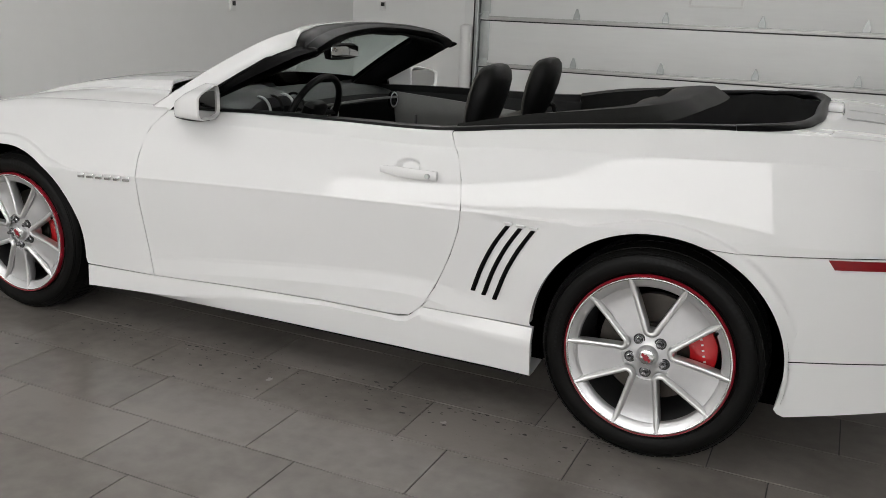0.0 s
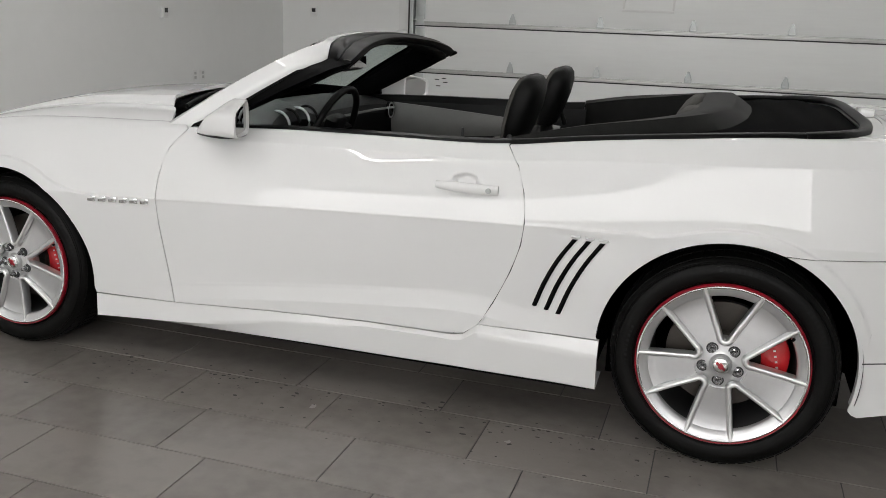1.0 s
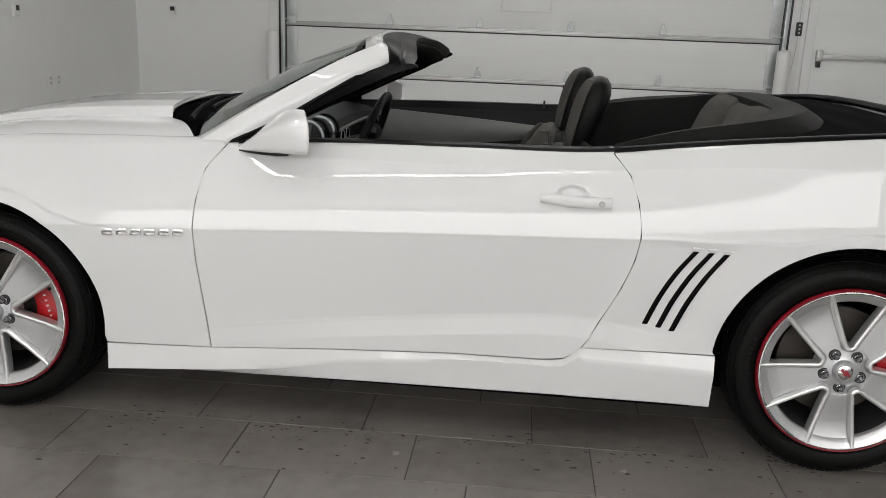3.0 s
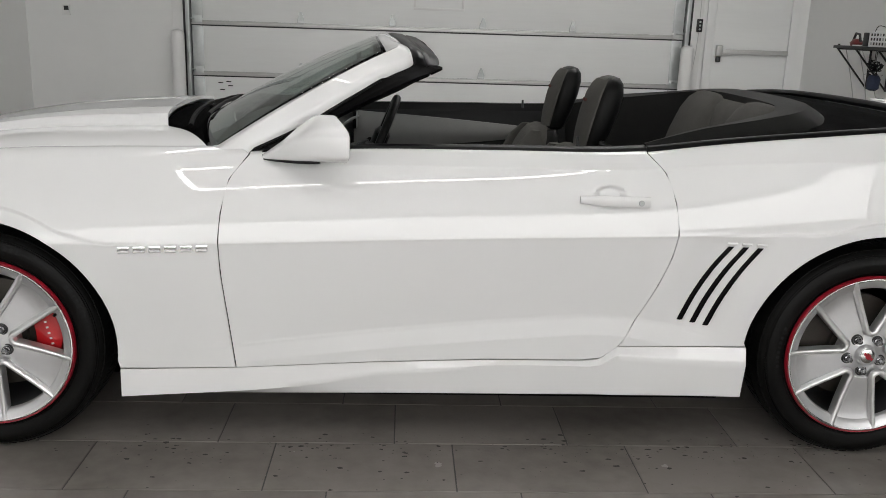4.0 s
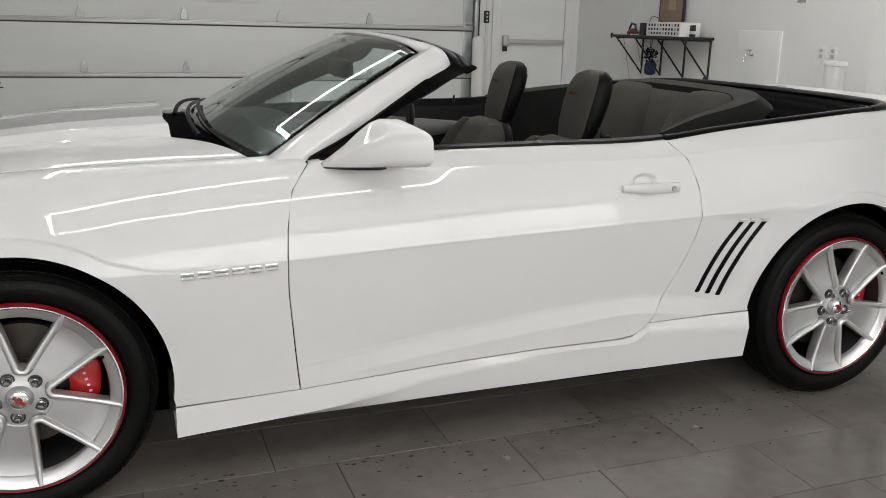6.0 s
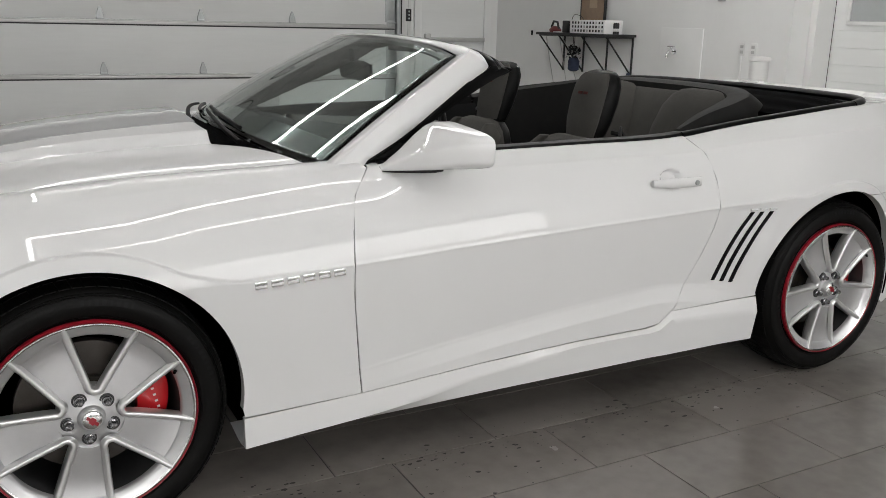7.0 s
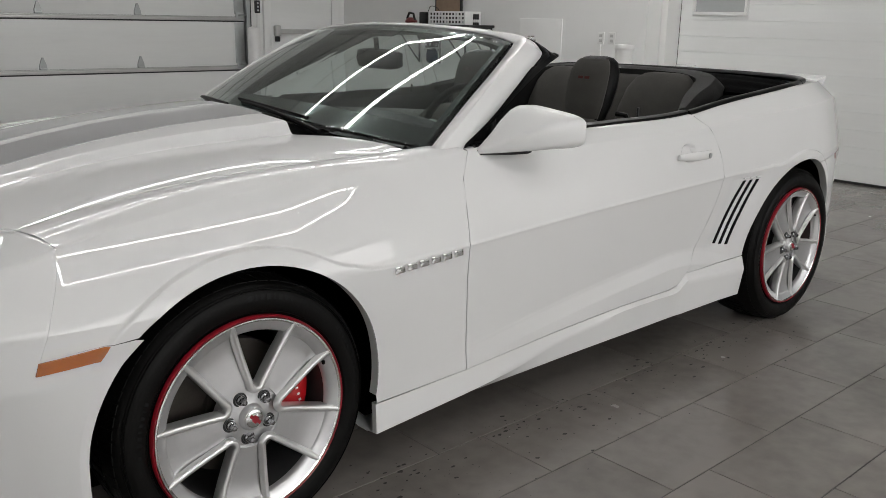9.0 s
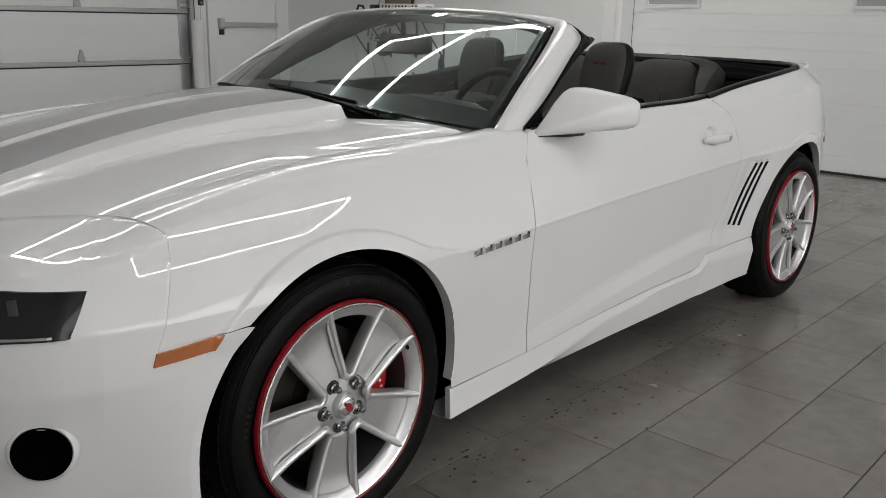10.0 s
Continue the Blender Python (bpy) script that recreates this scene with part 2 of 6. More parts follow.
def blob(bm, rings, sides=20, power=2.6):
    """Rounded cushion: rings of (centre, half width along y, half depth along x, z)."""
    P = []
    for cx, cy, cz, hx, hy in rings:
        row = []
        for t in np.linspace(0, 2 * math.pi, sides, endpoint=False):
            c, s = math.cos(t), math.sin(t)
            row.append((cx + hx * math.copysign(abs(c) ** (2 / power), c), cy + hy * math.copysign(abs(s) ** (2 / power), s), cz))
        P.append(row)
    vs = sheet(bm, P, close_v=True)
    bm.faces.new(vs[0][::-1])
    bm.faces.new(vs[-1])
    return bm


# ---- the room ----
X0, X1, Y0, Y1, H = -3.32, 6.40, -8.6, 7.66, 3.7
WIN_X0, WIN_X1, WIN_Z0, WIN_Z1 = -3.25, 6.80, 1.30, 3.25
DX = 6.86
T = 0.2


def slab(name, x0, x1, y0, y1, z0, z1, mat, label, category="wall"):
    ob = part(name, boxed(x0, x1, y0, y1, z0, z1), mat, smooth=False)
    return tagged(ob, label, category, kind="structure")


DL, DR, DTOP = -1.32, 4.80, 3.05
wall_north = slab("wall_north", X0 - T, DL - 0.1, Y1, Y1 + T, 0, H, WALL, "smooth white painted wall beside the garage door")
part("wall_panel", boxed(DR + 0.1, DX + T, Y1, Y1 + T, 0, H), WALL, wall_north, smooth=False)
part("wall_panel", boxed(DL - 0.1, DR + 0.1, Y1, Y1 + T, DTOP, H), WALL, wall_north, smooth=False)
wall_west = slab("wall_west", X0 - T, X0, Y0, Y1, 0, H, WALL, "long smooth white painted wall")
BAY = 2.55
wall_east = slab("wall_east", X1, X1 + 0.55, BAY, Y1, 0, H, WALL, "white painted wall that carries the shelf")
wall_east_bay = slab("wall_east_bay", DX, DX + T, Y0, BAY - 2.0 - 5.2, 0, H, WALL, "white painted wall beside the bay door")
wall_south = slab("wall_south", X0 - T, DX + T, Y0 - T, Y0, 0, WIN_Z0 - 0.02, WALL, "white painted wall, out of view, round the added window band")
part("wall_panel", boxed(X0 - T, DX + T, Y0 - T, Y0, WIN_Z1 + 0.02, H), WALL, wall_south, smooth=False)
part("wall_panel", boxed(X0 - T, WIN_X0, Y0 - T, Y0, WIN_Z0 - 0.02, WIN_Z1 + 0.02), WALL, wall_south, smooth=False)
part("wall_panel", boxed(WIN_X1, DX + T, Y0 - T, Y0, WIN_Z0 - 0.02, WIN_Z1 + 0.02), WALL, wall_south, smooth=False)
# white ceiling, smooth over the car and of long liner panels with open joints towards the north wall
bm = boxed(X0 - T, DX + T, Y0 - T, Y1 + T, H + 0.03, H + T)
box(bm, X0, DX, Y0, 3.275, H, H + 0.031)
y = 3.25
while y < Y1:
    box(bm, X0, DX, y + 0.025, min(y + 0.46, Y1) - 0.025, H, H + 0.031, 0.006, 1)
    y += 0.46
ceiling = tagged(part("ceiling", bm, CEILMAT, smooth=False), "flat white ceiling, panelled towards the garage door, with linear lamps", "ceiling", kind="structure")
ceiling.data.materials.append(DARK)
for f in ceiling.data.polygons:
    if f.center.z > H + 0.02:
        f.material_index = 1

# the wide sectional door in the north wall
SEC = 0.612
door_1 = thing("door_1", "closed white sectional garage door with steel hinges", "garage door", (0, 0, 0), kind="structure")
zs = [0.0, 0.117, 0.729, 1.341, 1.953, 2.565, 3.05]
for a, b in zip(zs, zs[1:]):
    if b - a < 0.2:
        continue
    bm = bmesh.new()
    box(bm, DL, DR, Y1 - 0.03, Y1 + 0.03, a if a > 0.2 else 0.0, b - 0.006, 0.006)
    part("door_section", bm, DOORSKIN, door_1)
    bm = bmesh.new()
    box(bm, DL, DR, Y1 - 0.055, Y1 - 0.028, b - 0.050, b - 0.022, 0.004)
    box(bm, DL, DR, Y1 - 0.040, Y1 - 0.029, b - 0.022, b - 0.001, 0.003)
    part("stiffening_rail", bm, RAIL, door_1, "ribbed grey rail along a door section")
    part("section_joint", boxed(DL, DR, Y1 - 0.034, Y1 - 0.0295, b - 0.066, b - 0.0505), IRON, door_1, "dark joint under the rail")
    for x in (DL + 0.07, DR - 0.07):
        part("end_stile", boxed(x - 0.068, x + 0.068, Y1 - 0.036, Y1 - 0.0295, a + 0.03, b - 0.07, 0.002), GALV, door_1, "galvanised end plate")
        bm = bmesh.new()
        box(bm, x - 0.06, x + 0.06, Y1 - 0.062, Y1 - 0.057, b - 0.035, b + 0.06, 0.002)
        sgn = -1 if x < 0 else 1
        tube(bm, [(x - 0.03, Y1 - 0.07, b + 0.02), (x + sgn * 0.12, Y1 - 0.07, b + 0.02)], 0.012)
        box(bm, x - 0.05, x + 0.05, Y1 - 0.058, Y1 - 0.034, b + 0.0, b + 0.045)
        part("roller_bracket", bm, GALV, door_1, "galvanised roller bracket")
    for x in (0.01, 1.14, 2.268, 3.393):
        bm = bmesh.new()
        prism(bm, [(x - 0.045, b), (x + 0.045, b), (x + 0.043, b + 0.045), (x + 0.012, b + 0.135), (x - 0.012, b + 0.135), (x - 0.043, b + 0.045)], Y1 - 0.044, Y1 - 0.031, 0.12)
        box(bm, x - 0.038, x + 0.038, Y1 - 0.058, Y1 - 0.041, b - 0.004, b + 0.018, 0.004)
        part("hinge", bm, GALV, door_1, "galvanised leaf hinge")
bm = bmesh.new()
for a, b, c, d in ((1.40, 2.03, 1.545, 1.575), (1.40, 2.03, 1.835, 1.865), (1.40, 1.43, 1.5755, 1.8345), (2.0, 2.03, 1.5755, 1.8345)):
    box(bm, a, b, Y1 - 0.052, Y1 - 0.031, c, d, 0.004)
window_frame = part("window_frame", bm, POST, door_1, "white moulded window frame")
part("window_pane", boxed(1.431, 1.999, Y1 - 0.040, Y1 - 0.031, 1.576, 1.834), DOORSKIN, door_1, "frosted pale pane")
bm = bmesh.new()
for i, (x, z) in enumerate(((-1.02, 0.585), (-0.92, 0.60), (-0.90, 0.55), (-1.0, 0.50))):
    box(bm, x, x + 0.06, Y1 - 0.033, Y1 - 0.0302, z, z + 0.012)
part("printed_mark", bm, IRON, door_1, "small dark printed marks")
for x, s in ((DL, -1), (DR, 1)):
    trim = part("door_track", boxed(min(x, x + s * 0.05) + s * 0.012, max(x, x + s * 0.05) + s * 0.012, Y1 - 0.09, Y1 - 0.002, 0, DTOP, 0.004), GALV, door_1, "galvanised vertical track")
    part("track_seal", boxed(min(x + s * 0.064, x + s * 0.098), max(x + s * 0.064, x + s * 0.098), Y1 - 0.05, Y1 - 0.002, 0, DTOP), IRON, door_1, "black side seal")
    part("door_jamb", boxed(min(x + s * 0.1, x + s * 0.24), max(x + s * 0.1, x + s * 0.24), Y1 - 0.022, Y1 - 0.002, 0, DTOP + 0.1, 0.004), POST, door_1, "white painted jamb")


def bollard(x, y):
    t = thing("bollard", "white plastic-sleeved bollard with a domed top beside the garage door", "bollard", (x, y, 0), "bollards")
    bm = bmesh.new()
    lathe(bm, [(0.0, 1.225), (0.02, 1.224), (0.05, 1.215), (0.072, 1.198), (0.078, 1.18), (0.078, 0.02), (0.078, 0.0)], 32, "z")
    part("sleeve", bm, POST, t)
    bm = bmesh.new()
    lathe(bm, [(0.0785, 0.0), (0.105, 0.0), (0.105, 0.012), (0.0785, 0.02)], 32, "z")
    part("base_ring", bm, GALV, t)


bollard(-1.46, 7.48)
bollard(4.80, 7.40)

# the plain steel exit door with its push bar
door_2 = thing("door_2", "white steel exit door with a grey push bar", "door", (0, 0, 0), kind="structure")
part("door_leaf", boxed(5.20, 6.16, Y1 - 0.03, Y1 - 0.002, 0.01, 2.10, 0.004), DOORSKIN, door_2)
bm = bmesh.new()
box(bm, 5.09, 5.195, Y1 - 0.045, Y1 - 0.002, 0, 2.2, 0.004)
box(bm, 6.165, 6.27, Y1 - 0.045, Y1 - 0.002, 0, 2.2, 0.004)
box(bm, 5.1951, 6.1649, Y1 - 0.045, Y1 - 0.002, 2.105, 2.2, 0.004)
part("door_frame", bm, WALL, door_2)
bm = bmesh.new()
box(bm, 5.30, 6.15, Y1 - 0.10, Y1 - 0.065, 1.13, 1.19, 0.008)
box(bm, 5.23, 5.31, Y1 - 0.11, Y1 - 0.031, 1.10, 1.24, 0.02)
box(bm, 6.09, 6.15, Y1 - 0.066, Y1 - 0.031, 1.13, 1.19, 0.004)
part("push_bar", bm, RAIL, door_2, "brushed grey push bar")
part("latch_case", boxed(5.235, 5.285, Y1 - 0.115, Y1 - 0.05, 1.03, 1.099, 0.01), IRON, door_2)


def wall_box(x, y, z, turn, w=0.09, h=0.11):
    t = thing("thermostat", "small white wall sensor with a dark display", "thermostat", (x, y, z), "wall sensors", turn=turn)
    part("case", boxed(-w / 2, w / 2, -0.035, -0.001, -h / 2, h / 2, 0.008), POST, t)
    part("display", boxed(-0.02, w / 2 - 0.008, -0.038, -0.0352, -0.012, h / 2 - 0.016, 0.001), IRON, t, "dark display")
    part("foot_plate", boxed(-w / 2 - 0.006, w / 2 + 0.006, -0.03, -0.001, -h / 2 - 0.018, -h / 2 - 0.001, 0.003), POST, t)


wall_box(-2.83, Y1, 1.42, 0)
wall_box(X0, 4.90, 1.36, 90)


def socket(x, y, z, turn):
    t = thing("wall_socket", "white wall socket plate", "socket", (x, y, z), "wall sockets", turn=turn)
    part("plate", boxed(-0.04, 0.04, -0.010, -0.001, -0.06, 0.06, 0.003), POST, t)
    for dz in (-0.025, 0.025):
        part("outlet", boxed(-0.02, 0.02, -0.013, -0.0102, dz - 0.015, dz + 0.015, 0.003), RAIL, t)


socket(X0, 5.46, 0.63, 90)
socket(X0, 5.62, 0.63, 90)
socket(X1, 3.10, 1.20, -90)
socket(X1, 2.96, 1.20, -90)

# ---- the car: nose towards -x, front axle at x = 0, rear axle at x = 2.852 ----
CY = 0.06
REAR = 2.852
car = thing("convertible_car", "white two-door convertible with silver hood stripes and its top folded down", "car", (0, CY, 0))

W_X = (-0.75, -0.5, -0.25, 0.0, 0.4, 0.75, 1.2, 1.7, 2.1, 2.4, 2.7, 2.9, 3.1, 3.3, 3.45, 3.6, 3.75)
W_Y = (0.845, 0.925, 0.952, 0.960, 0.957, 0.948, 0.940, 0.936, 0.934, 0.937, 0.950, 0.948, 0.922, 0.872, 0.824, 0.762, 0.68)


def crease_z(x):
    return curve(x, (-0.6, 0.3, 0.74, 1.2, 1.6, 2.16, 2.6, 3.6), (0.70, 0.702, 0.709, 0.727, 0.741, 0.758, 0.775, 0.78))


def soft(v, r):
    """max(v, 0) with a rounded corner of about r."""
    return 0.5 * (v + np.sqrt(v * v + r * r)) - 0.5 * r * np.exp(-np.abs(v) / r)


def half_width(x, z):
    """Half the body's width at a station x and height z: tumblehome above the crease, tuck and a lower facet under it, arch flares."""
    x, z = np.asarray(x, float), np.asarray(z, float)
    w = curve(x, W_X, W_Y)
    up = soft(z - crease_z(x), np.interp(x, (0.12, 0.36, 0.5), (0.12, 0.012, 0.003)))
    a = curve(x, (-0.6, 0.0, 0.6, 1.2, 2.0, 2.9, 3.7), (0.38, 0.20, 0.16, 0.14, 0.13, 0.10, 0.22))
    b = curve(x, (-0.6, 0.0, 0.6, 1.2, 2.0, 2.9, 3.7), (1.05, 1.33, 1.05, 0.95, 0.85, 0.25, 0.20))
    w = w - a * up - b * up**2
    ridge = belt_z(np.clip(x, 0.82, 3.75)) - curve(x, (0.8, 1.2, 2.0, 2.4, 2.8, 3.7), (0.030, 0.036, 0.042, 0.055, 0.072, 0.075))
    w = w - curve(x, (0.6, 0.8, 1.2, 1.9, 2.3, 2.8, 3.7), (0.0, 0.05, 0.50, 0.58, 0.68, 0.80, 0.85)) * soft(z - ridge, np.interp(x, (0.8, 2.0, 3.0), (0.010, 0.014, 0.030)))
    w = w - 0.24 * np.maximum(0.58 - z, 0) * step(-0.35, -0.62, x)
    down = np.maximum(crease_z(x) - z, 0)
    w = w - (0.008 + 0.084 * step(-0.30, 0.10, x) * step(3.25, 2.9, x)) * down
    hi = curve(x, (0.6, 0.8, 1.37, 1.69, 2.0, 2.17, 2.33, 2.5), (0.34, 0.366, 0.43, 0.458, 0.472, 0.448, 0.41, 0.37))
    dep = curve(x, (0.5, 0.74, 1.2, 1.7, 2.05, 2.2, 2.36, 2.6), (0, 0.004, 0.012, 0.019, 0.021, 0.015, 0.0, 0.0))
    sink = np.where(z > hi, (crease_z(x) - z) / np.maximum(crease_z(x) - hi, 0.05), 1 - 0.85 * np.clip((hi - z) / 0.062, 0, 1))
    w = w - dep * np.clip(sink, 0, 1)
    # tight rounded edges along the crease and the lower facet
    w = w + 0.0011 * np.exp(-((z - crease_z(x)) / 0.005) ** 2) * step(0.40, 0.48, x) * step(2.42, 2.30, x)
    w = w + 0.0010 * np.exp(-((z - hi) / 0.005) ** 2) * step(0.55, 0.80, x) * step(2.36, 2.25, x)
    # flared lips round the arches, whose upper edge runs out into the crease towards the door
    for xa, way, rad in ((0.0, 1, 0.447), (REAR, -1, 0.452)):
        d_arc = np.hypot((x - xa) * np.where((x < xa) & (xa == 0.0), 0.945, 1.0), z - 0.365) - rad
        along_x = (x - xa) * way
        d_line = z - crease_z(x) + 0.4 * np.maximum(0.30 - along_x, 0)
        h = np.clip(0.5 + 0.5 * (d_line - d_arc) / 0.09, 0, 1)
        d = d_line * (1 - h) + d_arc * h - 0.09 * h * (1 - h)
        d = np.where(along_x > 0, d, d_arc)
        w = w + 0.009 * step(0.0045, -0.0045, d) * step(0.42, 0.60, z) * step(0.60, 0.40, along_x) * step(-0.48, -0.40, along_x) * np.where((xa == 0.0) & (x < 0), step(0.600, 0.655, z), 1.0)
    w = w - 0.007 * step(2.17, 2.27, x - 0.35 * (z - 0.6)) * step(2.47, 2.39, x - 0.25 * (z - 0.6)) * step(0.36, 0.50, z) * step(0.765, 0.735, z)
    return w


def lay(xz, side, out=0.0):
    """Side points (x, z) put on the body's flank."""
    xz = np.asarray(xz, float)
    w = half_width(xz[..., 0], xz[..., 1]) + out
    return np.stack([xz[..., 0], side * w, xz[..., 1]], -1)


def arch(xa, a0, a1, n, r=0.405, stretch=1.0):
    t = np.radians(np.linspace(a0, a1, n))
    # the front opening is drawn out forwards
    return [(xa + r * stretch * math.cos(q) * (1.065 if xa == 0 and math.cos(q) < 0 else 1), 0.365 + r * math.sin(q)) for q in t]


def patch(bottom, top, left, right, n, m, straight=False):
    """A grid in the plane between four edges; left and right run upwards."""
    B, T_ = line(bottom, n), np.asarray(top, float)
    fx = (B[:, 0] - B[0, 0]) / (B[-1, 0] - B[0, 0])
    fx = 0.75 * np.maximum.accumulate(np.clip(fx, 0, 1)) + 0.25 * np.linspace(0, 1, n)
    s = np.r_[0, np.cumsum(np.linalg.norm(np.diff(T_, axis=0), axis=1))]
    T2 = np.stack([np.interp(fx * s[-1], s, T_[:, k]) for k in (0, 1)], 1)
    L, R = (line(left, m), line(right, m)) if straight else (spline(left, m), spline(right, m))
    v = np.linspace(0, 1, m)[None, :, None]
    u = fx[:, None, None]
    G = (1 - v) * B[:, None] + v * T2[:, None]
    G = G + (1 - u) * (L[None] - ((1 - v) * B[0] + v * T2[0])) + u * (R[None] - ((1 - v) * B[-1] + v * T2[-1]))
    return G


def hood_z(x, y):
    """Height of the hood: a raised centre with a step at its sides, falling off to the fenders and the nose."""
    a = np.abs(y)
    zc = curve(x, (-0.92, -0.85, -0.72, -0.45, -0.16, 0.07, 0.33, 0.66), (0.745, 0.80, 0.865, 0.945, 1.008, 1.040, 1.060, 1.075))
    bw = curve(x, (-0.9, -0.3, 0.5, 0.8), (0.300, 0.335, 0.386, 0.39))
    rise = curve(x, (-0.9, -0.6, 0.0, 0.6), (0.004, 0.014, 0.030, 0.043))
    fall = curve(x, (-0.9, -0.45, 0.1, 0.7), (0.028, 0.023, 0.033, 0.038))
    return zc - 0.022 * (np.minimum(a, bw) / 0.38) ** 2 - rise * step(bw, bw + 0.030, a) - fall * (a / 0.73) ** 7


def hood_front(a):
    return curve(a, (0, 0.3, 0.5, 0.62, 0.72), (-0.80, -0.735, -0.618, -0.535, -0.455))


def shoulder_z(x):
    return curve(x, (-0.75, -0.44, -0.1, 0.2, 0.5, 0.84), (0.775, 0.860, 0.918, 0.944, 0.958, 0.972))


GAP = 0.0020
FRONT_GAP = [(0.773, 0.286), (0.764, 0.366), (0.752, 0.480), (0.739, 0.609), (0.736, 0.717), (0.742, 0.80), (0.764, 0.900), (0.820, 0.972)]
REAR_GAP = [(1.972, 0.331), (2.025, 0.376), (2.071, 0.456), (2.133, 0.587), (2.166, 0.686), (2.177, 0.765), (2.165, 0.863), (2.133, 0.950), (2.085, 1.004)]


def shift(points, d):
    return [(x + d, z) for x, z in points]


def belt_z(x):
    return curve(x, (0.82, 1.2, 1.6, 2.08, 2.3, 2.6, 2.97, 3.25, 3.5, 3.75), (0.968, 0.985, 0.992, 1.004, 1.030, 1.062, 1.092, 1.098, 1.085, 1.045))


HOOD_EDGE = 0.715
for side, word in ((-1, "near"), (1, "far")):
    back = (0, -side * 0.007, 0)
    # fender, in front of and behind the top of the wheel arch
    cut = (0.405 * math.cos(math.radians(40)), 0.365 + 0.405 * math.sin(math.radians(40)))
    cut_top = (cut[0], float(shoulder_z(cut[0])))
    bottom = [(-0.496, 0.6480), (-0.345, 0.6575)] + arch(0, 133, 40, 40)
    top = [(x, float(shoulder_z(x))) for x in np.linspace(-0.418, cut[0], 20)]
    left = [(-0.496, 0.6480), (-0.464, 0.735), (-0.438, 0.80), (-0.418, float(shoulder_z(-0.418)))]
    G1 = patch(bottom, top, left, [cut, ((cut[0]), (cut[1] + cut_top[1]) / 2), cut_top], 170, 200)
    bottom = [(0.407, 0.283), (0.6, 0.286), (0.773 - GAP, 0.289)]
    top = [(x, float(shoulder_z(x))) for x in np.linspace(cut[0], 0.82 - GAP, 16)]
    left = [(0.407, 0.283)] + arch(0, -8, 40, 14) + [(cut[0], cut[1] + (cut_top[1] - cut[1]) * k) for k in np.linspace(0.15, 1, 8)]
    G2 = patch(bottom, top, left, shift(FRONT_GAP, -GAP), 110, 240, straight=True)
    grids = []
    for G, sides in ((G1, "lbt"), (G2, "rbt")):
        G = lay(G, side)
        crest = G[:, -1]
        rows = []
        for v in np.linspace(0, 1, 12)[1:]:
            x = crest[:, 0] - 0.10 * v * step(0.70, 0.83, crest[:, 0]) - (0.02 + 0.022 * step(-0.25, -0.41, crest[:, 0])) * v
            yg = HOOD_EDGE + 0.004
            ys = np.abs(crest[:, 1]) * (1 - v) + yg * v
            zg = hood_z(x, yg)
            z = crest[:, 2] * (1 - v) + zg * v + (0.006 + 0.010 * step(-0.42, -0.05, crest[:, 0])) * np.sin(math.pi * v**0.8)
            rows.append(np.stack([x, side * ys, z], -1))
        grids.append((np.concatenate([G, np.stack(rows, 1)], 1), sides))
    fender = part("fender", panel(grids, back), PAINT, car)
    # door skin
    bottom = [(0.773 + GAP, 0.289), (1.2, 0.310), (1.59, 0.323), (1.90, 0.3225), (1.972 - GAP, 0.331)]
    top = [(x, float(belt_z(x))) for x in np.linspace(0.823, 2.082, 24)]
    G = lay(patch(bottom, top, shift(FRONT_GAP, GAP), shift(REAR_GAP, -GAP), 110, 260), side)
    # scoop behind the handle
    e = np.hypot((G[..., 0] - 1.957) / 0.056, (G[..., 2] - 0.874) / 0.040)
    G[..., 1] -= side * 0.022 * (1 - step(0.55, 1.0, e))
    crest = G[:, -1]
    rows = [crest + np.array([0, -side * d, e]) for d, e in ((0.006, 0.004), (0.016, 0.006), (0.034, 0.006))]
    G = np.concatenate([G, np.stack(rows, 1)], 1)
    door = part("door", shell(G, back), PAINT, car)
    # quarter panel, in front of and above the wheel arch
    ang = math.radians(140)
    cut = (REAR + 0.412 * math.cos(ang), 0.365 + 0.412 * math.sin(ang))
    cut_top = (cut[0], float(belt_z(cut[0])))
    bottom = [(1.972 + GAP, 0.331 + 0.004), (2.018, 0.376), (2.2, 0.378), (2.447, 0.382)]
    top = [(x, float(belt_z(x))) for x in np.linspace(2.090, cut[0], 16)]
    right = [(2.447, 0.382)] + arch(REAR, 176, 140, 14, 0.412) + [(cut[0], cut[1] + (cut_top[1] - cut[1]) * k) for k in np.linspace(0.15, 1, 8)]
    G1 = patch(bottom, top, shift(REAR_GAP, GAP), right, 110, 240, straight=True)
    bottom = arch(REAR, 140, 70, 34, 0.412) + [(3.10, 0.7465), (3.24, 0.7515), (3.34, 0.757), (3.50, 0.765), (3.72, 0.775)]
    top = [(x, float(belt_z(x))) for x in np.linspace(cut[0], 3.72, 30)]
    right = [(3.72, 0.775), (3.73, 0.9), (3.72, float(belt_z(3.72)))]
    G2 = patch(bottom, top, [cut, ((cut[0]), (cut[1] + cut_top[1]) / 2), cut_top], right, 200, 180)
    grids = []
    for G, sides in ((G1, "lbt"), (G2, "rbt")):
        G = lay(G, side)
        crest = G[:, -1]
        rim = curve(crest[:, 0], (2.08, 2.3, 2.7, 3.0, 3.2, 3.4, 3.75), (0.028, 0.022, 0.022, 0.026, 0.09, 0.16, 0.16))
        rows = []
        for v in (0.15, 0.35, 0.6, 1.0):
            q = crest.copy()
            q[:, 1] -= side * rim * v
            q[:, 2] += 0.006 * math.sin(1.5 * v)
            rows.append(q)
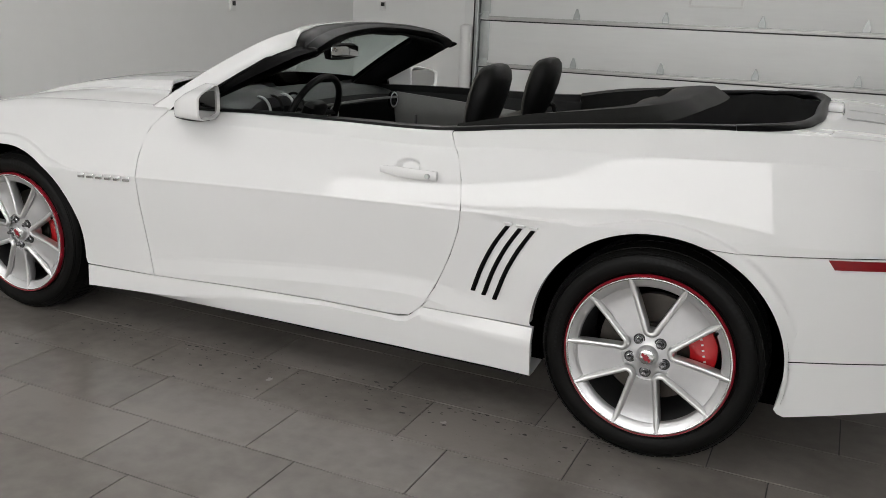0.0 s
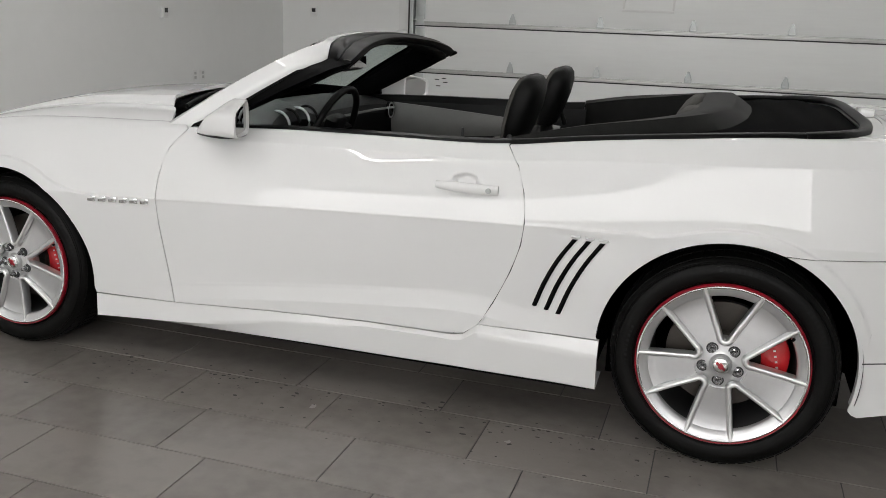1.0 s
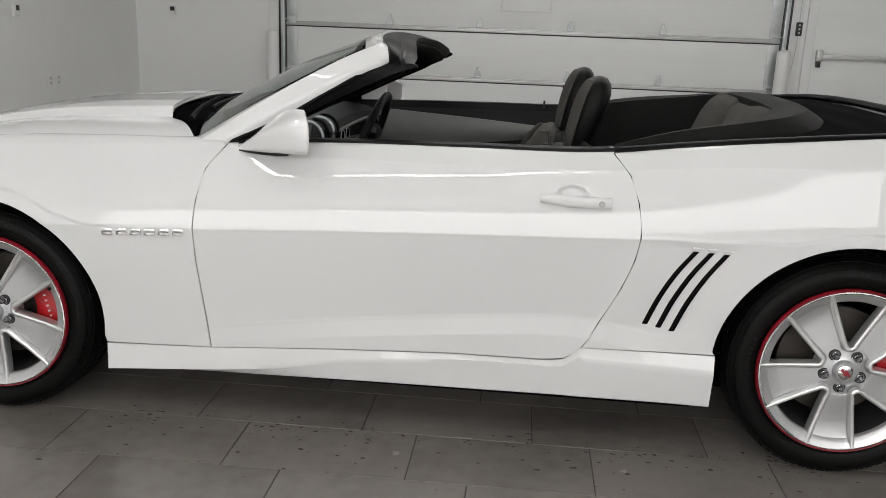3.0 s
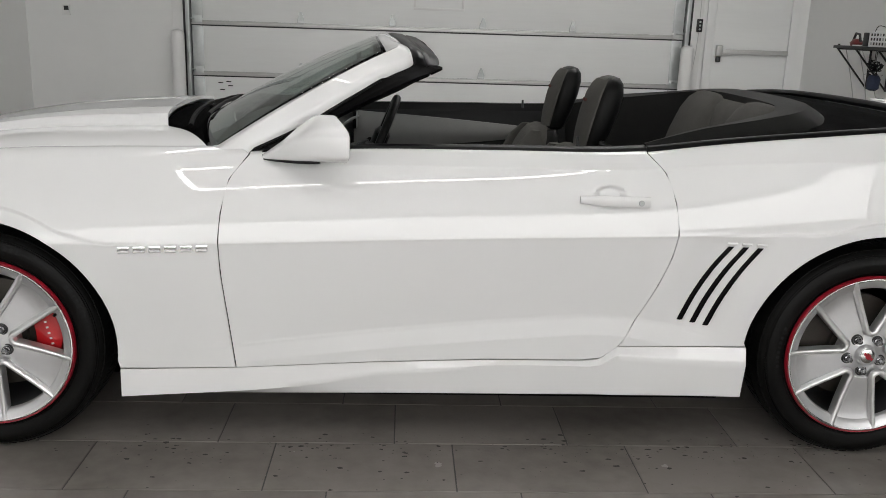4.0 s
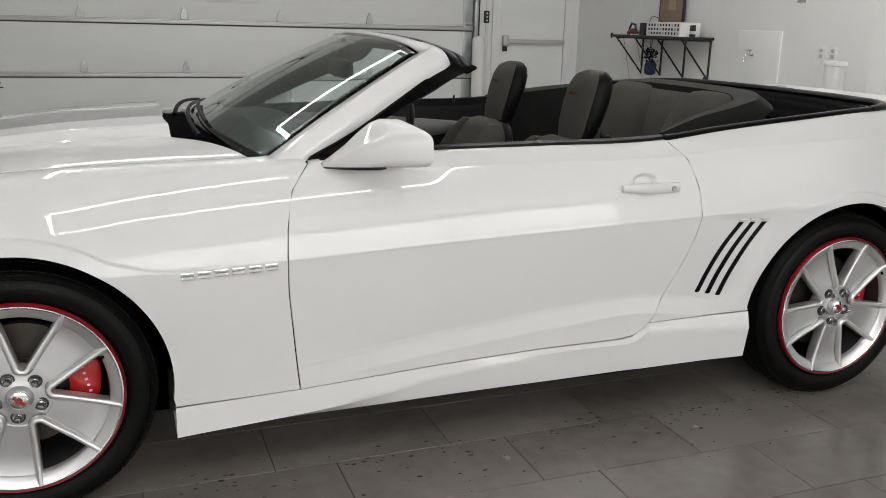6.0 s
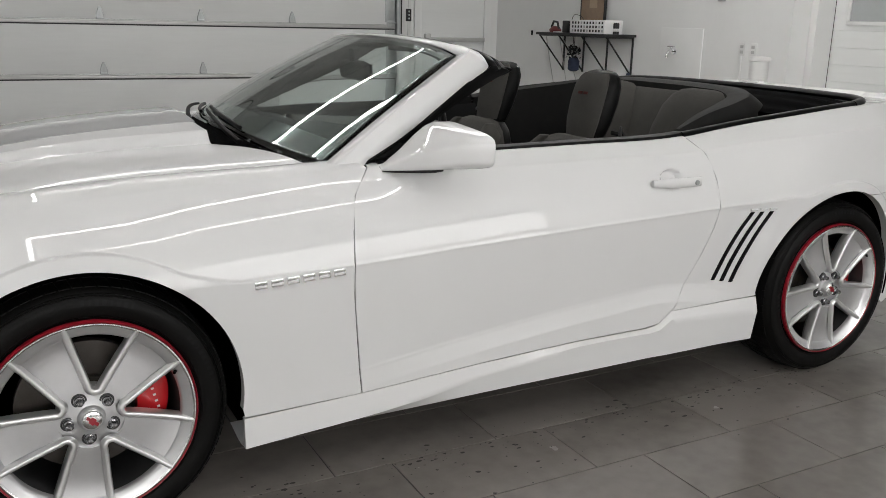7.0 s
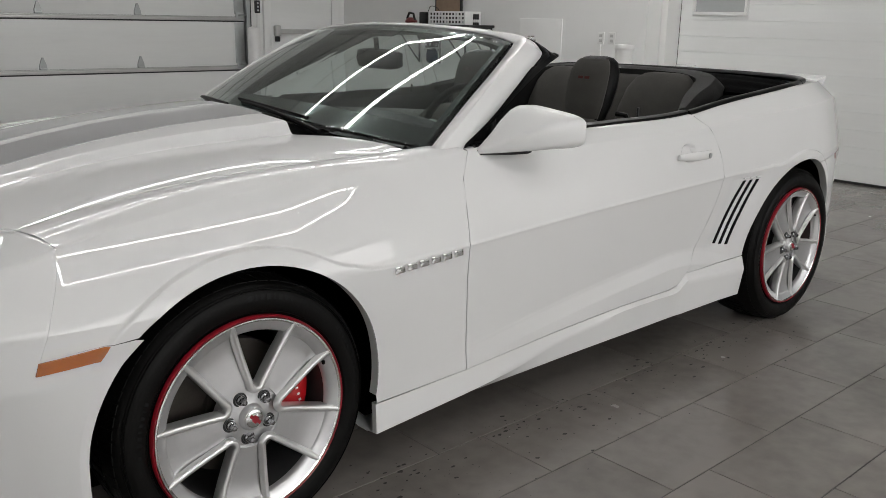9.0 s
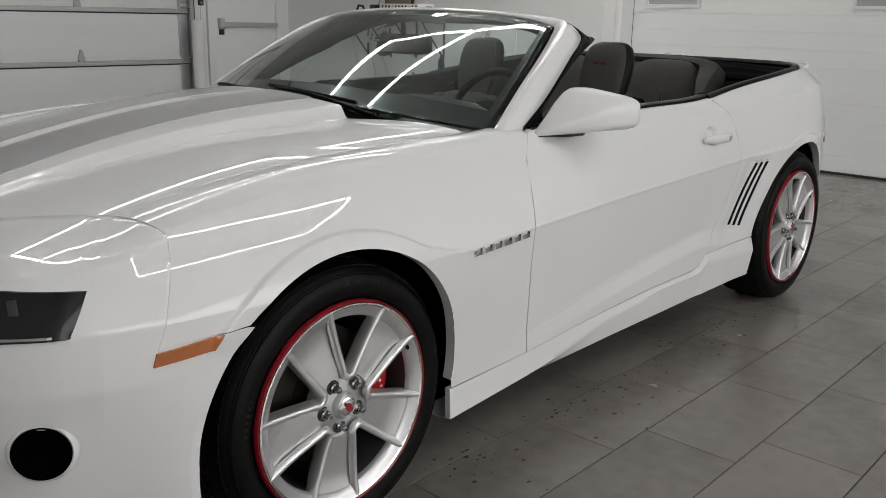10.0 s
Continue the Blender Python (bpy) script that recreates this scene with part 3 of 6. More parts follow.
        grids.append((np.concatenate([G, np.stack(rows, 1)], 1), sides))
    quarter = part("quarter_panel", panel(grids, back), PAINT, car)
    # thin lip under the side of the arch
    for xa, a0, a1, r_ in ((0.0, 131, -8, 0.405), (REAR, 176, -13, 0.412)):
        lip = lay(np.array(arch(xa, a0, a1, 40, r_)), side, -0.002)
        inner = lip.copy()
        inner[:, 1] -= side * 0.03
        bm = bmesh.new()
        sheet(bm, np.stack([lip, inner], 1))
        part("arch_lip", bm, PAINT, car)
    # curved joint between the quarter panel and the deck, behind the well
    bm = bmesh.new()
    tube(bm, spline([(3.146, side * 0.7603, 1.0672), (3.200, side * 0.7435, 1.0690), (3.2602, side * 0.7139, 1.0782), (3.286, side * 0.6934, 1.0885), (3.3028, side * 0.6693, 1.0975), (3.3134, side * 0.60, 1.1012)], 24), 0.0010, 6)
    part("deck_joint", bm, SEAL, quarter, "thin dark panel joint")
    # three slanted gill vents
    for k in range(3):
        dx = 0.0465 * k
        path = spline([(2.350 + dx, 0.729 - 0.001 * k), (2.300 + dx * 0.98, 0.655 - 0.003 * k), (2.255 + dx * 0.95, 0.565 - 0.005 * k), (2.220 + dx * 0.92, 0.469 - 0.008 * k)], 14)
        a, b = lay(path + np.array([-0.0085, 0]), side, 0.0035), lay(path + np.array([0.0085, 0]), side, 0.0035)
        part("gill_vent", shell(np.stack([a, (a + b) / 2 + np.array([0, side * 0.003, 0]), b], 1), (0, -side * 0.012, 0)), BLACK, quarter, "slanted black gill vent")
        lip = lay(np.array([path[0] + [-0.013, 0.010], path[0] + [0.018, 0.010]]), side, 0.004)
        bm = bmesh.new()
        tube(bm, lip, 0.004, 8)
        part("vent_lip", bm, PAINT, quarter)
    # sill skirt
    xs = np.concatenate([np.linspace(0.405, 1.90, 50), np.linspace(1.91, 2.06, 20), np.linspace(2.08, 2.452, 20)])
    ztop = np.interp(xs, (0.4, 0.773, 1.2, 1.59, 1.925, 1.968, 2.018, 2.2, 2.46), (0.278, 0.285, 0.306, 0.319, 0.3185, 0.327, 0.372, 0.374, 0.378))
    zbot = curve(xs, (0.4, 0.84, 1.2, 1.8, 2.46), (0.180, 0.187, 0.192, 0.196, 0.199))
    ztop = ztop - 0.002
    wt = half_width(xs, ztop) - 0.003
    fold = curve(xs, (0.4, 1.03, 1.22, 1.37, 1.6, 1.8, 2.38, 2.46), (0.97, 0.62, 0.34, 0.26, 0.12, 0.10, 0.30, 0.32))
    out = 0.004 + 0.012 * step(0.95, 2.0, xs)
    P = []
    for v in np.concatenate([np.linspace(0, 1, 5) * 0.999, 1 + np.linspace(0, 1, 8)[1:]]):
        if v < 1:
            f = fold * v
            w = wt + out * v
        else:
            f = fold + (1 - fold) * (v - 1)
            w = wt + out - (0.018 + 0.02 * (1 - step(0.4, 1.2, xs))) * (v - 1)
        P.append(np.stack([xs, side * w, ztop * (1 - f) + zbot * f], -1))
    last = P[-1]
    for d in (0.006, 0.03, 0.12):
        q = last.copy()
        q[:, 1] -= side * d
        q[:, 2] -= 0.004 if d < 0.1 else -0.01
        P.append(q)
    part("side_skirt", shell(np.stack(P, 1), (0, -side * 0.02, 0)), PAINT, car, "sculpted white sill skirt")
    # rear bumper corner
    bottom = arch(REAR, 68, -16, 30, 0.412) + [(3.275, 0.232), (3.43, 0.256), (3.56, 0.275), (3.72, 0.30)]
    top = [(x, float(np.interp(x, (3.0, 3.10, 3.24, 3.34, 3.5, 3.72), (0.747, 0.7420, 0.7470, 0.7525, 0.7605, 0.7705)))) for x in np.linspace(3.012, 3.72, 14)]
    B = line(bottom, 50)
    G = patch(bottom, top, [bottom[0], (3.012, 0.749)], [(3.72, 0.30), (3.735, 0.55), (3.72, 0.7705)], 50, 20)
    part("bumper_corner", shell(lay(G, side, 0.001), back), PAINT, car)
    seam = lay(np.array([(3.27, 0.418), (3.4, 0.426), (3.53, 0.433), (3.7, 0.442)]), side, 0.0012)
    bm = bmesh.new()
    tube(bm, seam, 0.002, 6)
    part("bumper_seam", bm, SEAL, car)
    G = patch([(3.358, 0.722), (3.53, 0.728)], [(3.337, 0.751), (3.515, 0.757)], [(3.358, 0.722), (3.337, 0.751)], [(3.53, 0.728), (3.515, 0.757)], 12, 4)
    part("side_marker", shell(lay(G, side, 0.005), (0, -side * 0.01, 0)), REDLENS, car, "dark red rear side marker")
    # amber front marker
    G = patch([(-0.508, 0.615), (-0.380, 0.624)], [(-0.500, 0.643), (-0.358, 0.655)], [(-0.508, 0.615), (-0.500, 0.643)], [(-0.380, 0.624), (-0.358, 0.655)], 12, 4)
    part("front_marker", shell(lay(G, side, 0.006), (0, -side * 0.012, 0)), AMBER, car, "amber front side marker")
    # belt seal along the top of the door and round the top well
    bx = np.linspace(0.86, 2.085, 30)
    w = np.abs(lay(np.stack([bx, belt_z(bx)], 1), side)[:, 1])
    P = [np.stack([bx, side * (w - 0.030 + o), belt_z(bx) + z], -1) for o, z in ((0.006, 0.003), (0.004, 0.016), (-0.010, 0.022), (-0.03, 0.020), (-0.045, -0.01), (-0.05, -0.08))]
    part("belt_seal", shell(np.stack(P, 1), (0, 0, -0.01)), SEAL, car, "black rubber belt seal")
    # lettering on the fender
    if side < 0:
        a, b = lay(np.array([(0.435, 0.676), (0.705, 0.684)]), side, 0.002)
        d = Vector(b - a).normalized()
        n_ = Vector((0.05, side * 1.0, 0.05)).normalized()
        u = n_.cross(d).normalized()
        if u.z < 0:
            u = -u
        m = Matrix((d, u, d.cross(u))).transposed().to_4x4()
        m.translation = Vector(a)
        for k in range(6):
            bm = boxed(0.047 * k, 0.047 * k + 0.036, 0.0, 0.020, -0.001, 0.004, 0.0018)
            bm.transform(m)
            part("badge_bar", bm, CHROME, fender, "small chrome badge bar on the fender")

# ---- hood ----
ys = np.linspace(-HOOD_EDGE, HOOD_EDGE, 181)
a = np.abs(ys)
xf = hood_front(a)
xr = curve(a, (0, 0.385, 0.415, 0.5, 0.72), (0.450, 0.456, 0.462, 0.532, 0.665))
P = []
for u in np.linspace(0, 1, 70):
    x = xf * (1 - u) + xr * u
    P.append(np.stack([x, ys, hood_z(x, ys)], -1))
hood = part("hood", shell(np.array(P), (0, 0, -0.014)), PAINT, car, "white sculpted hood with two silver stripes")
for s0, s1 in ((0.035, 0.255), (-0.255, -0.035)):
    yy = np.linspace(s0, s1, 16)
    aa = np.abs(yy)
    xf2 = hood_front(aa) + 0.004
    xr2 = np.full_like(yy, 0.4485)
    P = [np.stack([xf2 * (1 - u) + xr2 * u, yy, hood_z(xf2 * (1 - u) + xr2 * u, yy) + 0.002], -1) for u in np.linspace(0, 1, 60)]
    part("hood_stripe", shell(np.array(P), (0, 0, -0.0015)), STRIPE, hood, "wide silver racing stripe")

# ---- nose ----
NOSE_Y = (0.0, 0.3, 0.5, 0.65, 0.76, 0.84, 0.885)
NOSE_X = (-0.955, -0.945, -0.915, -0.860, -0.785, -0.69, -0.60)
ARC = np.r_[0, np.cumsum(np.hypot(np.diff(NOSE_X), np.diff(NOSE_Y)))]


def rear_edge(z, upper):
    """Where the fascia ends: at the wheel arch below the marker, at the fender's front gap above it."""
    if upper:
        return np.interp(z, (0.640, 0.735, 0.80, 0.866), (-0.504, -0.469, -0.443, -0.423))
    return -0.4345 * np.sqrt(np.maximum(1 - ((np.minimum(z, 0.660) - 0.365) / 0.408) ** 2, 0.0)) - 0.012 * step(0.36, 0.22, z)


def nose(p, z, upper=False):
    """The front fascia, by p from -1 to 1 round the nose and the height z; past 0.75 it runs along the flank."""
    p, z = np.broadcast_arrays(np.asarray(p, float), np.asarray(z, float))
    ap_ = np.abs(p)
    q = np.clip(ap_ / 0.75, 0, 1) * ARC[-1]
    x0, y0 = curve(q, ARC, NOSE_X), curve(q, ARC, NOSE_Y)
    lean = curve(z, (0.16, 0.25, 0.40, 0.56, 0.68, 0.78, 0.90), (0.14, 0.085, 0.022, -0.003, 0.0, 0.035, 0.085)) * (1 - step(0.45, 0.75, ap_))
    fit = half_width(np.full_like(z, -0.60), z) / 0.885
    y0 = y0 * (1 + (fit - 1) * step(0.25, 0.75, ap_))
    xe = rear_edge(z, upper)
    u = np.clip((ap_ - 0.75) / 0.25, 0, 1)
    xs_ = -0.60 + (xe + 0.60) * u
    x = np.where(ap_ > 0.75, xs_, x0 + lean)
    y = np.where(ap_ > 0.75, half_width(xs_, z), y0)
    return x, np.sign(p) * y


pp = np.concatenate([np.linspace(-1, -0.75, 80)[:-1], np.linspace(-0.75, 0.75, 101), np.linspace(0.75, 1, 80)[1:]])
ap = np.abs(pp)
zt = curve(ap, (0, 0.25, 0.45, 0.6, 0.75, 0.9, 1.0), (0.735, 0.75, 0.782, 0.806, 0.823, 0.843, 0.8635))
zb = np.interp(ap, (0, 0.7, 1.0), (0.17, 0.18, 0.20))
P = []
# the fascia's own edge under the fender and the marker
u_flank = np.clip((ap - 0.75) / 0.25, 0, 1)
zc = 0.6435 + 0.0148 * u_flank
low_rows = []
for v in np.linspace(0, 1, 70):
    z = zb * (1 - v) + zc * v
    x, y = nose(pp, z)
    low_rows.append(np.stack([x, y, z], -1))
zc = 0.6435 + 0.0030 * u_flank
for v in np.linspace(0, 1, 18):
    z = zc * (1 - v) + zt * v
    x, y = nose(pp, z, True)
    P.append(np.stack([x, y, z], -1))
edge_a = np.interp(ap, (0, 0.80), (0, HOOD_EDGE - 0.003))
w_top = float(half_width(-0.423, 0.8635))
vf = np.clip((1.0 - ap) / 0.20, 0, 1)
tx = np.where(ap < 0.80, hood_front(edge_a) - 0.007, np.interp(ap, (0.80, 1.0), (-0.4605, -0.424)))
ty = np.where(ap < 0.80, edge_a, w_top * (1 - vf) + (HOOD_EDGE + 0.002) * vf)
tz = np.where(ap < 0.80, hood_z(tx, ty) - 0.001, 0.8655 * (1 - vf) + (float(hood_z(-0.4605, HOOD_EDGE)) - 0.001) * vf + 0.006 * np.sin(math.pi * vf**0.8))
top_row = P[-1]
goal = np.stack([tx, np.sign(pp) * ty, tz], -1)
for v in np.linspace(0, 1, 12)[1:]:
    q = top_row * (1 - v) + goal * v
    q[:, 2] += 0.006 * math.sin(math.pi * v**0.7) * (1 - step(0.7, 1.0, ap))
    q[:, 0] -= 0.005 * math.sin(math.pi * v) * (1 - step(0.7, 1.0, ap))
    P.append(q)
bumper = part("front_bumper", panel([(np.array(low_rows), "lbt"), (np.array(P), "rbt")], (0.02, 0, -0.004)), PAINT, car, "white front fascia")


def nose_patch(p0, p1, z0a, z0b, z1a, z1b, out, n=16, m=8, slant=0.0):
    P = []
    for u in np.linspace(0, 1, n):
        p = p0 + (p1 - p0) * u
        row = []
        for v in np.linspace(0, 1, m):
            z = (z0a + (z0b - z0a) * u) * (1 - v) + (z1a + (z1b - z1a) * u) * v
            x, y = nose(np.array([p + slant * u * v]), np.array([z]))
            row.append((float(x[0]) - out, float(y[0]) * (1 + out * 0.5), z))
        P.append(row)
    return np.array(P)


for sg in (-1, 1):
    hl = part("headlight", shell(nose_patch(sg * 0.40, sg * 0.706, 0.696, 0.700, 0.812, 0.783, 0.006, slant=sg * 0.040), (0.04, 0, 0)), SMOKE, bumper, "smoked dark headlight")
    ring = []
    for t in np.radians(np.linspace(150, 268, 22)):
        p, z = 0.625 + 0.072 * math.cos(t), 0.772 + 0.068 * math.sin(t)
        x, y = nose(np.array([sg * p]), np.array([z]))
        ring.append((float(x[0]) - 0.007, float(y[0]) * 1.004, z))
    bm = bmesh.new()
    tube(bm, ring, 0.0022, 8)
    part("lamp_ring", bm, GUNMETAL, hl, "dim metal ring of the headlight")
    for k, (pa, pb, za, zb_) in enumerate(((0.565, 0.690, 0.704, 0.709), (0.640, 0.652, 0.750, 0.778))):
        q = nose_patch(sg * pa, sg * pb, za, za, zb_, zb_, 0.0085, 12, 6)
        part("lamp_reflector", shell(q, (0.004, 0, 0)), GLOSSBLACK if k else GUNMETAL, hl, "dark reflector edge inside the headlight")
    bm = bmesh.new()
    fog_x, fog_y = nose(np.array([sg * 0.667]), np.array([0.460]))
    lathe(bm, [(0.0, -0.006), (0.052, -0.010), (0.0575, -0.013)], 36)
    m = pose(float(fog_x[0]), float(fog_y[0]), 0.460, 0, 0, -32.7 if sg < 0 else 212.7)
    bm.transform(m)
    part("fog_lamp_recess", bm, DARK, bumper, "round black fog lamp opening")
    bm = bmesh.new()
    lathe(bm, [(0.0576, -0.0100), (0.059, -0.0112), (0.063, -0.0085), (0.069, 0.003)], 48)
    bm.transform(m)
    part("fog_lamp_surround", bm, PAINT, bumper)
grille = part("grille", shell(nose_patch(-0.385, 0.385, 0.62, 0.62, 0.735, 0.735, 0.008, 40), (0.03, 0, 0)), BLACK, bumper, "black front grille")
for z in (0.645, 0.672, 0.70):
    q = nose_patch(-0.38, 0.38, z, z, z + 0.006, z + 0.006, 0.014, 40, 2)
    part("grille_bar", shell(q, (0.012, 0, 0)), GLOSSBLACK, grille)

# ---- tail ----
P = []
for v in np.linspace(0, 1, 24):
    z = 0.30 + (1.045 - 0.30) * v
    w = float(half_width(3.72, z))
    t = np.linspace(-1, 1, 41)
    P.append(np.stack([3.72 + (0.13 - 0.10 * v**3) * (1 - np.abs(t) ** 3.5), t * w, np.full_like(t, z)], -1))
part("rear_bumper", shell(np.array(P), (-0.02, 0, 0)), PAINT, car, "white rear fascia")
t = np.linspace(-1, 1, 41)
P = []
for u in np.linspace(0, 1, 16):
    x = 3.315 + 0.06 * t**2 * -1 * (1 - u) + (0.445 + 0.08 * (1 - t**4)) * u
    w = np.interp(x, (3.2, 3.4, 3.72, 3.9), (0.66, 0.62, 0.50, 0.48))
    P.append(np.stack([x, t * w, belt_z(np.clip(x, 0, 3.75)) + 0.016 - 0.004 * t**2 + 0.0 * u], -1))
trunk = part("trunk_lid", shell(np.array(P), (0, 0, -0.016)), PAINT, car, "white trunk lid with silver stripes")
for s0, s1 in ((0.04, 0.30), (-0.30, -0.04)):
    yy = np.linspace(s0, s1, 8)
    P = [np.stack([np.full_like(yy, x), yy, belt_z(min(x, 3.75)) * np.ones_like(yy) + 0.019], -1) for x in np.linspace(3.325, 3.76, 12)]
    part("trunk_stripe", shell(np.array(P), (0, 0, -0.0015)), STRIPE, trunk, "silver racing stripe")
# spoiler
P = []
for y in np.linspace(-0.60, 0.60, 41):
    k = 1 - 0.35 * abs(y / 0.60) ** 4
    x0 = 3.70 - 0.10 * abs(y / 0.60) ** 3
    z0 = float(belt_z(min(x0, 3.75))) + 0.002
    P.append([(x0 - 0.06, y, z0 - 0.008), (x0, y, z0 + 0.012 * k), (x0 + 0.09, y, z0 + 0.045 * k), (x0 + 0.105, y, z0 + 0.040 * k), (x0 + 0.08, y, z0 - 0.01), (x0, y, z0 - 0.02)])
bm = bmesh.new()
vs = sheet(bm, P, close_v=True)
bm.faces.new(vs[0][::-1])
bm.faces.new(vs[-1])
part("spoiler", bm, PAINT, car, "low white lip spoiler")
# tonneau deck between the well and the trunk lid
t = np.linspace(-1, 1, 41)
P = []
for u in np.linspace(0, 1, 10):
    x = 3.235 - 0.055 * np.abs(t) ** 4 + (0.075 + 0.055 * np.abs(t) ** 4 * 0.6) * u
    w = 0.715
    P.append(np.stack([x, t * w, belt_z(np.clip(x, 0, 3.75)) + 0.013 - 0.006 * np.abs(t) ** 3], -1))
part("rear_deck", shell(np.array(P), (0, 0, -0.02)), PAINT, car, "white deck strip behind the top well")
bm = bmesh.new()
box(bm, 3.255, 3.31, -0.06, 0.06, belt_z(3.28) + 0.012, belt_z(3.28) + 0.045, 0.012)
part("stop_lamp", bm, PAINT, car, "white housing of the high stop lamp")

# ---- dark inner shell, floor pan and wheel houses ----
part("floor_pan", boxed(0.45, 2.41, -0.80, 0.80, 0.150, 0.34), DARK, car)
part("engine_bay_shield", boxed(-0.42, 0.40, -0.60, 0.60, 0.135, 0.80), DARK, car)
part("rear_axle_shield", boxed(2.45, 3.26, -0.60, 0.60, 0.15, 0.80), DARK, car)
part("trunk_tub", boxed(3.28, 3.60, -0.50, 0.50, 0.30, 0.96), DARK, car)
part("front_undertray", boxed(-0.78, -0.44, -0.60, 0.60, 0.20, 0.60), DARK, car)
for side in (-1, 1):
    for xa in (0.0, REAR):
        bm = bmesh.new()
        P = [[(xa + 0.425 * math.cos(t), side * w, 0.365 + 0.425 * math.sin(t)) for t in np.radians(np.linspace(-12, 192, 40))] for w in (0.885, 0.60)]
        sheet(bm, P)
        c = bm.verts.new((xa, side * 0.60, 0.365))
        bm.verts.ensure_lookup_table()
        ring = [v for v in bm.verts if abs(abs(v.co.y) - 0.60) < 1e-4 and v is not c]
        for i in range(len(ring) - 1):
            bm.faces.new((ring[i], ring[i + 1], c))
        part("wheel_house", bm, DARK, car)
    # near-black sheet behind the panel gaps, painting the shade inside them
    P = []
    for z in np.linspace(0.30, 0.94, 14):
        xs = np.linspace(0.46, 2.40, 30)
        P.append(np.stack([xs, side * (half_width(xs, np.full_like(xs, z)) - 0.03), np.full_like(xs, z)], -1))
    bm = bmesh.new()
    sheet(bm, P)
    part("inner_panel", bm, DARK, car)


# ---- wheels ----
def wheel(x, side):
    w = new("wheel")
    w.parent = car
    w["label"] = "five-spoke silver alloy wheel with a red rim stripe"
    w.matrix_basis = pose(x, side * 0.935, 0.364, 0, SPIN, 0 if side < 0 else 180)
    # along y: -0 is the outer face, + is inwards
    bm = bmesh.new()
    lathe(bm, [(0.268, 0.030), (0.279, 0.012), (0.292, 0.006), (0.312, 0.000), (0.330, 0.004), (0.345, 0.014), (0.355, 0.026), (0.361, 0.042),
               (0.364, 0.070), (0.364, 0.200), (0.358, 0.235), (0.335, 0.255), (0.268, 0.245)], 96)
    ty = part("tyre", bm, TYRE, w, "black low-profile tyre")
    bm = bmesh.new()
    for k in range(72):
        t = 2 * math.pi * k / 72
        for y0, y1, lean in ((0.030, 0.085, 0.02), (0.095, 0.16, -0.015), (0.172, 0.235, 0.015)):
            P = []
            for y, e in ((y0, 0), (y1, lean)):
                rr = 0.3665 if 0.06 < y < 0.21 else 0.3595
                P.append([(math.cos(t + e + q) * rr, y, math.sin(t + e + q) * rr) for q in (-0.034, 0.034)])
            vs = [bm.verts.new(c) for c in (P[0][0], P[0][1], P[1][1], P[1][0])]
            lo = [bm.verts.new((v.co.x * 0.985, v.co.y, v.co.z * 0.985)) for v in vs]
            bm.faces.new(vs)
            for i in range(4):
                bm.faces.new((vs[i], vs[(i + 1) % 4], lo[(i + 1) % 4], lo[i]))
    part("tread", bm, TYRE, ty, smooth=False)
    bm = bmesh.new()
    for k in range(26):
        t = 0.35 + 0.055 * k + (0.5 if k > 8 else 0) + (1.1 if k > 16 else 0)
        r0, r1 = (0.316, 0.331) if k < 17 else (0.300, 0.309)
        y = -0.0012 if k < 17 else 0.0022
        q = 0.016 if k % 3 else 0.009
        vs = [bm.verts.new((math.cos(t + e) * r, y + (r - 0.316) * 0.22, math.sin(t + e) * r)) for r, e in ((r0, -q), (r0, q), (r1, q), (r1, -q))]
        bm.faces.new(vs)
    part("sidewall_mark", bm, DASHMAT, ty, "raised unreadable sidewall marks", smooth=False)["kind"] = "stuff"
    bm = bmesh.new()
    lathe(bm, [(0.2686, 0.012), (0.2698, 0.000), (0.2722, -0.0015), (0.2745, 0.002), (0.2755, 0.012)], 96)
    part("red_stripe", bm, RED, w, "thin red rim stripe")
    bm = bmesh.new()
    lathe(bm, [(0.2685, 0.006), (0.2672, -0.0005), (0.2640, -0.0010), (0.2605, 0.0010)], 96)
    part("rim_lip", bm, MACHINED, w, "bright machined rim lip")
    bm = bmesh.new()
    lathe(bm, [(0.2606, 0.0012), (0.248, 0.0070), (0.2365, 0.0120), (0.2325, 0.018), (0.2305, 0.030)], 96)
    part("rim", bm, SILVER, w, "silver conical rim")
    # the barrel's depth shade is painted by the dark alloy
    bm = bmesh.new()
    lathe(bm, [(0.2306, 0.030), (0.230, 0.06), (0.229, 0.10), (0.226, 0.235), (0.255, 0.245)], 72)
    part("rim_barrel", bm, SHADE_ALLOY, w, "inner rim barrel, coloured dark for its shade")
    for r0, y0 in ((0.2835, 0.0085), (0.3395, 0.0075), (0.3445, 0.0112)):
        bm = bmesh.new()
        lathe(bm, [(r0 - 0.0012, y0 + 0.0012), (r0, y0 - 0.0012), (r0 + 0.0012, y0 + 0.0016)], 96)
        part("sidewall_ridge", bm, TYRE, ty)
    # five broad flat spokes; each opening between them is edged by a raised V-shaped rib
    rr = np.linspace(0.084, 0.2590, 19)
    gap = 0.014 + np.maximum(rr - 0.086, 0) * 0.465
    wide = np.minimum(rr * math.radians(36), np.maximum(rr * (math.radians(36) - np.arcsin(np.clip(gap / rr, 0, 0.9))), 0.004))
    dep = curve(rr, (0.05, 0.085, 0.10, 0.14, 0.22, 0.246, 0.263), (0.018, 0.019, 0.020, 0.023, 0.021, 0.013, 0.002))
